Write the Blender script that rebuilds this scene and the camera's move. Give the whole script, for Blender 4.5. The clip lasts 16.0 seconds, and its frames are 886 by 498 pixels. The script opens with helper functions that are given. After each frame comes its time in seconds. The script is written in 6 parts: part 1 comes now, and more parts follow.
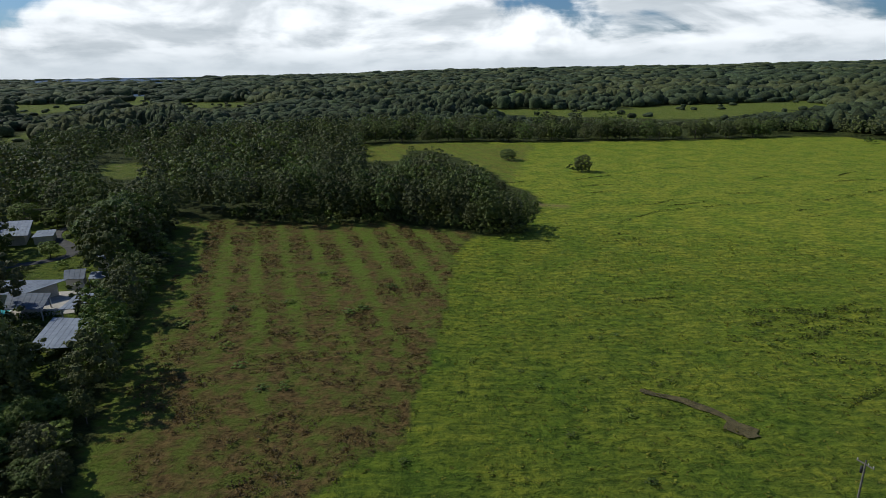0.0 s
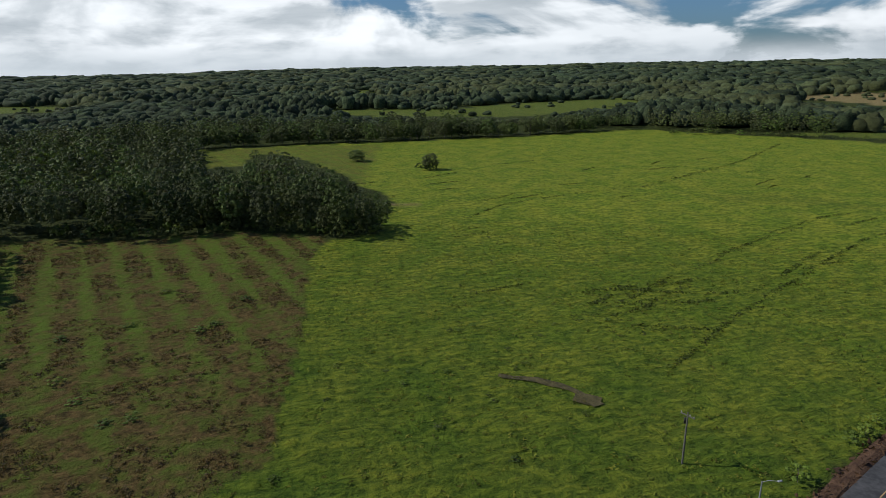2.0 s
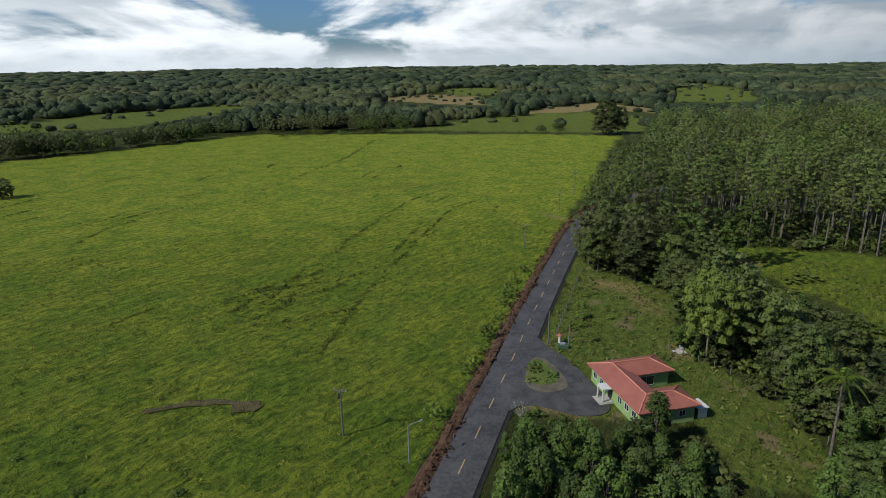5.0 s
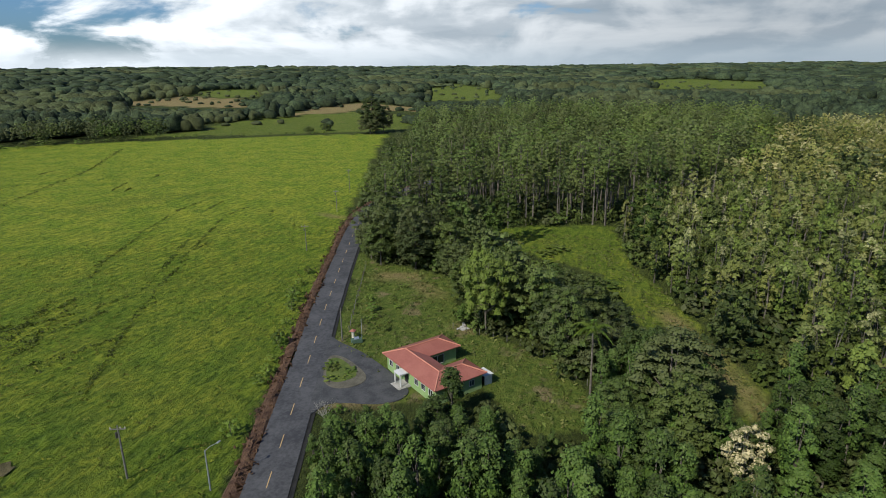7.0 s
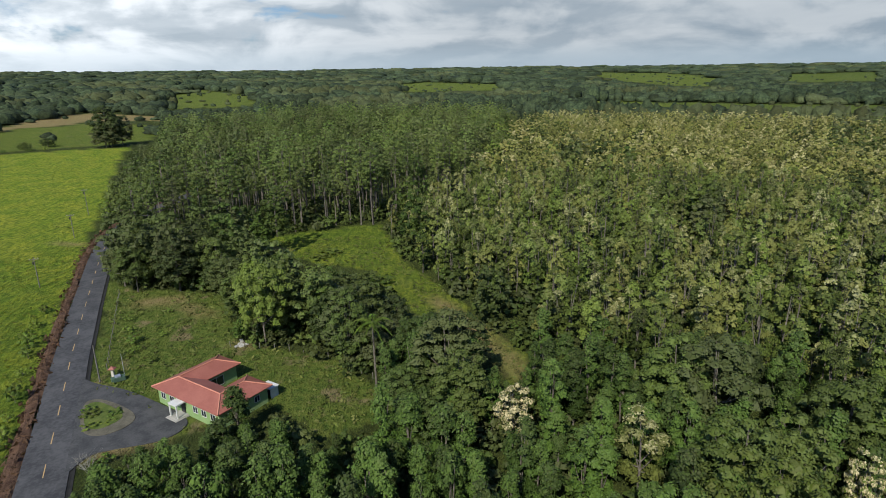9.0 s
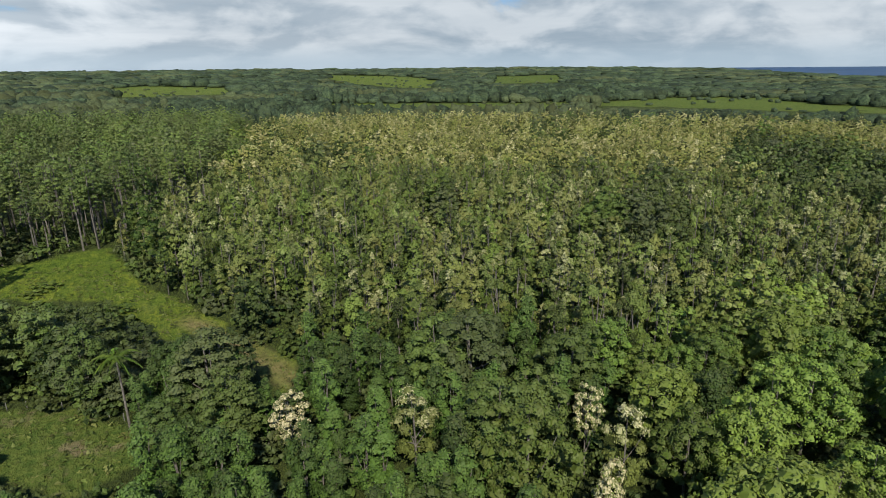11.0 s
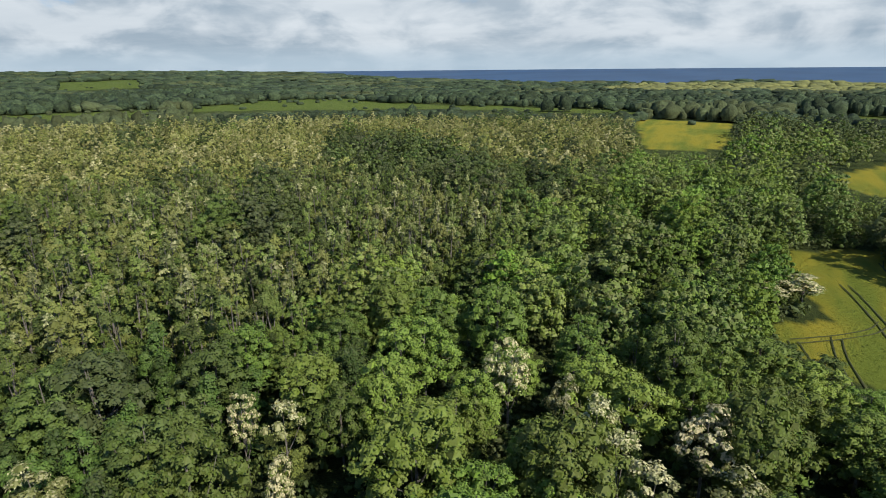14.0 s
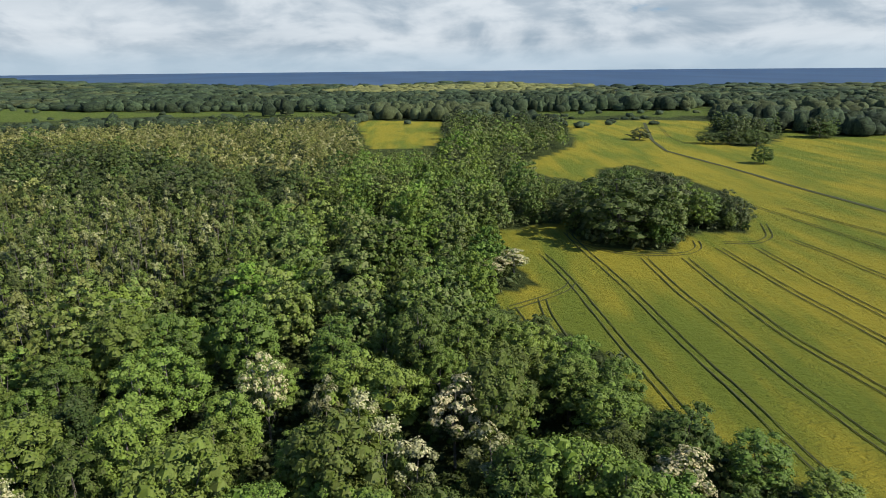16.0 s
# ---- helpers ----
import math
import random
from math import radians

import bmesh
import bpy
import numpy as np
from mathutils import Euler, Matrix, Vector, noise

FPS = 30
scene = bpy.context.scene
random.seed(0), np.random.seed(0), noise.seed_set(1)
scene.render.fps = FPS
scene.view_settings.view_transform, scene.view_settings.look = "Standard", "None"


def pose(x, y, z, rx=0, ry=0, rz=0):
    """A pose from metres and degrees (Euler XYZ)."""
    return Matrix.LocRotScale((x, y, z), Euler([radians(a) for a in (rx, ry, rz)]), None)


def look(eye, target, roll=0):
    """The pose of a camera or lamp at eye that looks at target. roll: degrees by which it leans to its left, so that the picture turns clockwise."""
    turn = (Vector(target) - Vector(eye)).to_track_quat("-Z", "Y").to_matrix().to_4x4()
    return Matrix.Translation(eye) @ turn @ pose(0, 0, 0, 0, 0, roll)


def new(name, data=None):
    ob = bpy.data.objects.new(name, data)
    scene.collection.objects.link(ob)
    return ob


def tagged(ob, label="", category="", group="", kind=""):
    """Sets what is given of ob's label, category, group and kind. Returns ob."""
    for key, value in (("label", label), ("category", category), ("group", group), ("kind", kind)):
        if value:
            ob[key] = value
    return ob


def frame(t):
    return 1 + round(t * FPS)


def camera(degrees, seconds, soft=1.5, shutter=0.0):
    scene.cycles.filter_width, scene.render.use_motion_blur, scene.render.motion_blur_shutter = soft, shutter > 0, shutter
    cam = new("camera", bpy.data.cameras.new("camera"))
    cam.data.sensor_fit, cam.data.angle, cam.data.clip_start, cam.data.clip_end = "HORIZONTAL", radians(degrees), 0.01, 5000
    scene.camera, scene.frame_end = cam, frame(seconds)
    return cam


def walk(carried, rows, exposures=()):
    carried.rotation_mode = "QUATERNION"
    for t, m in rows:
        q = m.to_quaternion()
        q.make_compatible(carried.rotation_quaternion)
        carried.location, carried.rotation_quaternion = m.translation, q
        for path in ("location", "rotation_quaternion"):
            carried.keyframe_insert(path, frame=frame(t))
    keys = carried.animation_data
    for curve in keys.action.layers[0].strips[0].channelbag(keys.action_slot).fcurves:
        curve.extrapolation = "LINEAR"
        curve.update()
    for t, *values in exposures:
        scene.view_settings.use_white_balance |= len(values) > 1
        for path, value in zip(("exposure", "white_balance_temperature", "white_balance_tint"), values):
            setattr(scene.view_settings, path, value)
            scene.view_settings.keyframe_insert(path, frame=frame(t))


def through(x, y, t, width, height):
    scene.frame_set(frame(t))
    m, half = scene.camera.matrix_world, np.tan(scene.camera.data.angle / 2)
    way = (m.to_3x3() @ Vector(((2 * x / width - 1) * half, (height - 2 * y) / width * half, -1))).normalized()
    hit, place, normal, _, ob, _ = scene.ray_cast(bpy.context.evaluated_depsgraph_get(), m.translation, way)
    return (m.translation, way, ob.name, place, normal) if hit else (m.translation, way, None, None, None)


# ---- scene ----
cam = camera(73.11, 16.0, 0.9)
PATH = [
    (0.0, pose(0.00, -0.00, 48.00, 73.33, 0.89, -0.27)),
    (0.5, pose(-0.06, -0.23, 48.16, 73.26, 0.89, -3.33)),
    (1.0, pose(-0.14, -0.38, 48.34, 73.20, 0.89, -6.84)),
    (1.5, pose(-0.21, -0.52, 48.44, 73.14, 0.88, -10.70)),
    (2.0, pose(-0.21, -0.57, 48.49, 73.10, 0.86, -14.70)),
    (2.5, pose(-0.16, -0.68, 48.47, 73.10, 0.89, -19.72)),
    (3.0, pose(-0.13, -0.93, 48.39, 73.15, 0.85, -25.62)),
    (3.5, pose(-0.13, -1.30, 48.32, 73.15, 0.90, -32.37)),
    (4.0, pose(-0.28, -1.68, 48.19, 73.23, 0.92, -38.58)),
    (4.5, pose(-0.40, -1.90, 48.09, 73.22, 0.90, -44.71)),
    (5.0, pose(-0.62, -1.89, 48.00, 73.15, 0.79, -50.32)),
    (5.5, pose(-0.88, -1.75, 47.92, 73.05, 0.65, -55.64)),
    (6.0, pose(-1.16, -1.61, 47.84, 72.97, 0.54, -60.91)),
    (6.5, pose(-1.43, -1.59, 47.77, 72.95, 0.51, -66.37)),
    (7.0, pose(-1.67, -1.64, 47.64, 72.98, 0.62, -72.06)),
    (7.5, pose(-1.94, -1.73, 47.63, 73.00, 0.58, -77.63)),
    (8.0, pose(-2.30, -1.92, 47.67, 73.01, 0.65, -83.06)),
    (8.5, pose(-2.74, -2.11, 47.73, 73.10, 0.66, -88.49)),
    (9.0, pose(-3.13, -2.20, 47.76, 73.12, 0.74, -94.46)),
    (9.5, pose(-3.49, -2.21, 47.80, 73.15, 0.74, -100.29)),
    (10.0, pose(-3.78, -2.01, 47.85, 73.14, 0.67, -106.33)),
    (10.5, pose(-4.01, -1.70, 47.88, 73.12, 0.58, -112.52)),
    (11.0, pose(-4.23, -1.38, 47.92, 73.10, 0.52, -118.80)),
    (11.5, pose(-4.45, -1.14, 47.94, 73.10, 0.52, -125.11)),
    (12.0, pose(-4.76, -0.97, 48.02, 73.10, 0.65, -131.55)),
    (12.5, pose(-4.93, -0.83, 47.98, 73.13, 0.64, -137.71)),
    (13.0, pose(-4.99, -0.59, 47.95, 73.18, 0.60, -143.95)),
    (13.5, pose(-5.04, -0.38, 48.07, 73.15, 0.55, -149.59)),
    (14.0, pose(-5.06, -0.07, 48.30, 73.12, 0.50, -155.49)),
    (14.5, pose(-5.11, 0.28, 48.59, 73.07, 0.43, -161.73)),
    (15.0, pose(-5.14, 0.63, 48.77, 73.09, 0.44, -168.30)),
    (15.5, pose(-5.13, 0.82, 48.86, 73.10, 0.45, -174.74)),
    (16.0, pose(-5.19, 0.97, 48.79, 73.18, 0.49, 178.93)),
]
EXPOSURES = [(0.0, -0.38), (2.5, -0.48), (4.0, -0.42), (6.5, -0.06), (9.0, 0.09), (12.0, 0.35), (16.0, 0.38)]
walk(cam, PATH, EXPOSURES)

# ---- sky and sun ----
SUN_AZ, SUN_EL = -68.0, 42.0          # degrees: clockwise from +y, and above the horizon
sd = Vector((math.sin(radians(SUN_AZ)) * math.cos(radians(SUN_EL)), math.cos(radians(SUN_AZ)) * math.cos(radians(SUN_EL)), math.sin(radians(SUN_EL))))
sun = new("sun", bpy.data.lights.new("sun", "SUN"))
sun.data.energy, sun.data.angle, sun.data.color = 4.4, radians(0.7), (1.0, 0.955, 0.83)
sun.matrix_world = look(sd * 400, (0, 0, 0))


def node(nt, kind, **values):
    n = nt.nodes.new(kind)
    for k, v in values.items():
        if k in n.inputs:
            n.inputs[k].default_value = v
    return n


def math_node(nt, op, a, b=None, clamp=False):
    n = nt.nodes.new("ShaderNodeMath")
    n.operation, n.use_clamp = op, clamp
    for i, v in enumerate((a, b)):
        if v is None:
            continue
        if isinstance(v, (int, float)):
            n.inputs[i].default_value = v
        else:
            nt.links.new(v, n.inputs[i])
    return n.outputs[0]


def mix(nt, fac, a, b, blend="MIX"):
    n = nt.nodes.new("ShaderNodeMix")
    n.data_type, n.blend_type = "RGBA", blend
    for i, v in ((0, fac), (6, a), (7, b)):
        if isinstance(v, (int, float)):
            n.inputs[i].default_value = v
        elif isinstance(v, tuple):
            n.inputs[i].default_value = (*v, 1) if len(v) == 3 else v
        else:
            nt.links.new(v, n.inputs[i])
    return n.outputs[2]


def ramp(nt, fac, lo, hi):
    n = nt.nodes.new("ShaderNodeMapRange")
    n.inputs["From Min"].default_value, n.inputs["From Max"].default_value = lo, hi
    n.interpolation_type = "SMOOTHSTEP"
    nt.links.new(fac, n.inputs["Value"])
    return n.outputs[0]


def tex(nt, vec, scale, detail=4.0, rough=0.55, distort=0.0):
    n = nt.nodes.new("ShaderNodeTexNoise")
    n.inputs["Scale"].default_value, n.inputs["Detail"].default_value = scale, detail
    n.inputs["Roughness"].default_value, n.inputs["Distortion"].default_value = rough, distort
    if vec is not None:
        nt.links.new(vec, n.inputs["Vector"])
    return n.outputs["Fac"]


def mapped(nt, vec, scale=(1, 1, 1), rot=(0, 0, 0), loc=(0, 0, 0)):
    n = nt.nodes.new("ShaderNodeMapping")
    n.inputs["Scale"].default_value, n.inputs["Rotation"].default_value, n.inputs["Location"].default_value = scale, rot, loc
    nt.links.new(vec, n.inputs["Vector"])
    return n.outputs[0]


world = bpy.data.worlds.new("sky")
scene.world = world
world.use_nodes = True
nt = world.node_tree
nt.nodes.clear()
sky = nt.nodes.new("ShaderNodeTexSky")
sky.sky_type, sky.sun_disc = "NISHITA", False
sky.sun_elevation, sky.sun_rotation = radians(SUN_EL), radians(SUN_AZ)
sky.air_density, sky.dust_density, sky.ozone_density = 1.0, 1.2, 1.5
co = nt.nodes.new("ShaderNodeTexCoord").outputs["Generated"]
sep = nt.nodes.new("ShaderNodeSeparateXYZ")
nt.links.new(co, sep.inputs[0])
# banks of cumulus low over the horizon, wider than high
zz = math_node(nt, "MAXIMUM", sep.outputs[2], 0.0)
bank = mapped(nt, co, (5.2, 5.2, 13.0), loc=(3.1, 1.7, 0.4))
toward_sun = mapped(nt, co, (5.2, 5.2, 13.0), loc=(3.1 + sd.x * 0.16, 1.7 + sd.y * 0.16, 0.4 + 0.26))
big = tex(nt, bank, 1.0, 10.0, 0.54, 0.35)
ahead = tex(nt, toward_sun, 1.0, 6.0, 0.50, 0.35)
wisps = tex(nt, mapped(nt, co, (3.0, 3.0, 26.0), loc=(7, 3, 1)), 1.0, 7.0, 0.55, 0.4)
dens = math_node(nt, "ADD", math_node(nt, "MULTIPLY", big, 0.8), math_node(nt, "MULTIPLY", wisps, 0.2))
# overhead there is more clear sky between the clouds
high = math_node(nt, "MULTIPLY", math_node(nt, "MINIMUM", zz, 0.6), 0.62)
low_bank = math_node(nt, "MULTIPLY", math_node(nt, "SUBTRACT", 1.0, math_node(nt, "MULTIPLY", zz, 9.0), True), 0.09)
lit = ramp(nt, math_node(nt, "SUBTRACT", big, ahead), -0.12, 0.11)
body = math_node(nt, "ADD", math_node(nt, "MULTIPLY", lit, 0.72), math_node(nt, "MULTIPLY", ramp(nt, wisps, 0.32, 0.62), 0.28))
sunward = nt.nodes.new("ShaderNodeVectorMath")
sunward.operation = "DOT_PRODUCT"
nt.links.new(co, sunward.inputs[0])
# the brightest bank of cloud stands to the north
sunward.inputs[1].default_value = (math.sin(radians(2)), math.cos(radians(2)), 0)
glow = ramp(nt, sunward.outputs["Value"], -0.2, 1.0)
thick = math_node(nt, "ADD", math_node(nt, "MULTIPLY", ramp(nt, sunward.outputs["Value"], 0.80, 0.98), 0.07), math_node(nt, "MULTIPLY", math_node(nt, "SUBTRACT", 1.0, ramp(nt, sunward.outputs["Value"], -0.3, 0.4)), 0.12))
cover = ramp(nt, math_node(nt, "ADD", thick, math_node(nt, "ADD", math_node(nt, "SUBTRACT", dens, high), low_bank)), 0.37, 0.47)
white = mix(nt, glow, (0.92, 1.00, 1.07), (2.30, 2.42, 2.54))
grey = mix(nt, glow, (0.42, 0.54, 0.66), (0.98, 1.12, 1.24))
cloud = mix(nt, body, grey, white)
# far off the clouds close to an even pale bank
far_bank = math_node(nt, "SUBTRACT", 1.0, ramp(nt, zz, 0.004, 0.045))
cloud = mix(nt, math_node(nt, "MULTIPLY", far_bank, 0.75), cloud, mix(nt, glow, (0.60, 0.76, 0.90), (1.32, 1.48, 1.62)))
cover = math_node(nt, "MAXIMUM", cover, math_node(nt, "MULTIPLY", far_bank, 0.9))
SKY_STRENGTH = 0.075
bg_sky = node(nt, "ShaderNodeBackground", Strength=SKY_STRENGTH)
nt.links.new(mix(nt, 1.0, sky.outputs[0], (0.62, 0.96, 1.42), "MULTIPLY"), bg_sky.inputs["Color"])
bg_cloud = node(nt, "ShaderNodeBackground", Strength=0.60)
nt.links.new(cloud, bg_cloud.inputs["Color"])
ms = nt.nodes.new("ShaderNodeMixShader")
nt.links.new(cover, ms.inputs[0])
nt.links.new(bg_sky.outputs[0], ms.inputs[1])
nt.links.new(bg_cloud.outputs[0], ms.inputs[2])
nt.links.new(ms.outputs[0], nt.nodes.new("ShaderNodeOutputWorld").inputs[0])


# ---- materials ----
def material(name, rough=0.8, metal=0.0, spec=0.3):
    m = bpy.data.materials.new(name)
    m.use_nodes = True
    t = m.node_tree
    b = t.nodes["Principled BSDF"]
    b.inputs["Roughness"].default_value, b.inputs["Metallic"].default_value = rough, metal
    b.inputs["Specular IOR Level"].default_value = spec
    return m, t, b


def attr(nt, name):
    n = nt.nodes.new("ShaderNodeAttribute")
    n.attribute_name = name
    return n


def bump(nt, bsdf, height, strength, dist):
    n = nt.nodes.new("ShaderNodeBump")
    n.inputs["Strength"].default_value, n.inputs["Distance"].default_value = strength, dist
    nt.links.new(height, n.inputs["Height"])
    nt.links.new(n.outputs[0], bsdf.inputs["Normal"])


def plain(name, c1, c2, scale=3.0, rough=0.8, metal=0.0, spec=0.3, bumps=0.1, dist=0.02):
    """Two colours in blotches and grain, with relief of the same grain."""
    m, t, b = material(name, rough, metal, spec)
    co = t.nodes.new("ShaderNodeTexCoord").outputs["Object"]
    f = math_node(t, "ADD", math_node(t, "MULTIPLY", tex(t, co, scale, 5), 0.6), math_node(t, "MULTIPLY", tex(t, co, scale * 9, 3), 0.4))
    t.links.new(mix(t, ramp(t, f, 0.35, 0.65), c1, c2), b.inputs["Base Color"])
    if bumps:
        bump(t, b, tex(t, co, scale * 6, 4), bumps, dist)
    return m


def leaf_material(name, dark, light, pale, warm, through=0.25, dry=None):
    """Leaves: each leaf and each tree a shade of its own; tone 1 is blossom or a pale young leaf."""
    m, t, b = material(name, 0.62, 0, 0.18)
    geo = t.nodes.new("ShaderNodeNewGeometry")
    ob = t.nodes.new("ShaderNodeObjectInfo")
    hue = attr(t, "hue")
    tone = attr(t, "tone")
    shade = math_node(t, "FRACT", math_node(t, "ADD", hue.outputs["Fac"], ob.outputs["Random"]))
    c = mix(t, geo.outputs["Random Per Island"], dark, light)
    c = mix(t, math_node(t, "MULTIPLY", shade, 0.65), c, warm)
    v = math_node(t, "ADD", math_node(t, "MULTIPLY", math_node(t, "FRACT", math_node(t, "MULTIPLY", shade, 7.31)), 0.95), 0.45)
    cm = nt_value_colour(t, v)
    c = mix(t, 1.0, c, cm, "MULTIPLY")
    if dry:                                  # here and there a tree turns dry and yellowish
        c = mix(t, math_node(t, "MULTIPLY", ramp(t, math_node(t, "FRACT", math_node(t, "MULTIPLY", shade, 11.7)), 0.55, 0.95), 0.6), c, dry)
    c = mix(t, tone.outputs["Fac"], c, pale)
    t.links.new(c, b.inputs["Base Color"])
    tr = t.nodes.new("ShaderNodeBsdfTranslucent")
    t.links.new(mix(t, 1.0, c, (1.3, 1.35, 0.6), "MULTIPLY"), tr.inputs["Color"])
    s = t.nodes.new("ShaderNodeMixShader")
    s.inputs[0].default_value = through
    t.links.new(b.outputs[0], s.inputs[1])
    t.links.new(tr.outputs[0], s.inputs[2])
    t.links.new(s.outputs[0], t.nodes["Material Output"].inputs["Surface"])
    return m


def nt_value_colour(t, v):
    c = t.nodes.new("ShaderNodeCombineColor")
    for i in range(3):
        t.links.new(v, c.inputs[i])
    return c.outputs[0]


M_TEAK = leaf_material("teak_leaves", (0.022, 0.042, 0.009), (0.122, 0.168, 0.031), (0.40, 0.38, 0.19), (0.142, 0.184, 0.036), 0.14, (0.225, 0.220, 0.062))
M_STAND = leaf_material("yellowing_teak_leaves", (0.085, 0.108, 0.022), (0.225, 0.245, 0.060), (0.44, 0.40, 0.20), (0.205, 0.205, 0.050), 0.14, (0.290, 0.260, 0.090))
M_YOUNG = leaf_material("young_teak_leaves", (0.014, 0.033, 0.007), (0.088, 0.148, 0.026), (0.30, 0.31, 0.14), (0.058, 0.102, 0.017), 0.10)
M_BLOOM = leaf_material("flowering_teak", (0.040, 0.070, 0.012), (0.140, 0.185, 0.036), (0.55, 0.50, 0.28), (0.180, 0.175, 0.048), 0.16)
M_BROAD = leaf_material("broad_leaves", (0.046, 0.092, 0.013), (0.122, 0.204, 0.025), (0.60, 0.51, 0.30), (0.150, 0.180, 0.026), 0.14)
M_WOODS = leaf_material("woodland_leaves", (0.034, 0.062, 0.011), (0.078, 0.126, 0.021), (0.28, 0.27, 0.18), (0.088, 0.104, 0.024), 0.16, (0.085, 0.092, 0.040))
M_FEATHER = leaf_material("feathery_leaves", (0.052, 0.092, 0.022), (0.138, 0.198, 0.046), (0.22, 0.22, 0.13), (0.125, 0.145, 0.036), 0.18)


def canopy_material():
    """Far crowns: rounded lumps of leaf, mottled and rough, with haze tinted into the colours."""
    m, t, b = material("far_canopy", 0.8, 0, 0.1)
    co = t.nodes.new("ShaderNodeTexCoord").outputs["Object"]
    hue = attr(t, "hue").outputs["Fac"]
    # one noise for relief and colour: its hollows are darkened in the colour
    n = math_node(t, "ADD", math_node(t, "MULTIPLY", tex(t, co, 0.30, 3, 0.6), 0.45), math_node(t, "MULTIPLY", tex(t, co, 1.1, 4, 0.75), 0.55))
    # bluish leaf colours stand in for haze over the distance
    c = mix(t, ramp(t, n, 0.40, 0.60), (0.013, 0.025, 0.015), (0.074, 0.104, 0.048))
    c = mix(t, math_node(t, "MULTIPLY", hue, 0.55), c, (0.048, 0.058, 0.030))
    c = mix(t, 1.0, c, nt_value_colour(t, math_node(t, "ADD", math_node(t, "MULTIPLY", math_node(t, "FRACT", math_node(t, "MULTIPLY", hue, 5.7)), 0.8), 0.6)), "MULTIPLY")
    c = mix(t, attr(t, "tone").outputs["Fac"], c, (0.20, 0.20, 0.07))
    t.links.new(c, b.inputs["Base Color"])
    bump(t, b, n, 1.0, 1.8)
    return m


M_CANOPY = canopy_material()
M_GRASS = leaf_material("grass_blades", (0.080, 0.118, 0.012), (0.160, 0.185, 0.018), (0.30, 0.26, 0.10), (0.200, 0.185, 0.024))
# trampled grass in a dark colour that paints the shade of its disturbed blades
M_TRAMPLE_SHADE = leaf_material("trampled_grass", (0.034, 0.060, 0.008), (0.098, 0.135, 0.018), (0.20, 0.18, 0.07), (0.070, 0.085, 0.016))
M_STALK = leaf_material("cut_stalks", (0.064, 0.042, 0.016), (0.158, 0.102, 0.041), (0.20, 0.16, 0.09), (0.110, 0.095, 0.034))
M_ROUGH = leaf_material("rough_grass", (0.052, 0.090, 0.015), (0.120, 0.158, 0.032), (0.26, 0.22, 0.12), (0.180, 0.165, 0.055))
M_BANK = leaf_material("bank_brush", (0.050, 0.024, 0.014), (0.140, 0.075, 0.042), (0.20, 0.14, 0.09), (0.090, 0.055, 0.030))
M_TWIG = plain("dry_twigs", (0.24, 0.23, 0.20), (0.36, 0.34, 0.30), 2.0, 0.9, bumps=0.2)
M_BARK = plain("bark", (0.07, 0.06, 0.05), (0.19, 0.17, 0.14), 2.0, 0.9, bumps=0.5, dist=0.03)


def nt_dot(t, vec, along):
    n = t.nodes.new("ShaderNodeVectorMath")
    n.operation = "DOT_PRODUCT"
    n.inputs[1].default_value = along
    t.links.new(vec, n.inputs[0])
    return n.outputs["Value"]


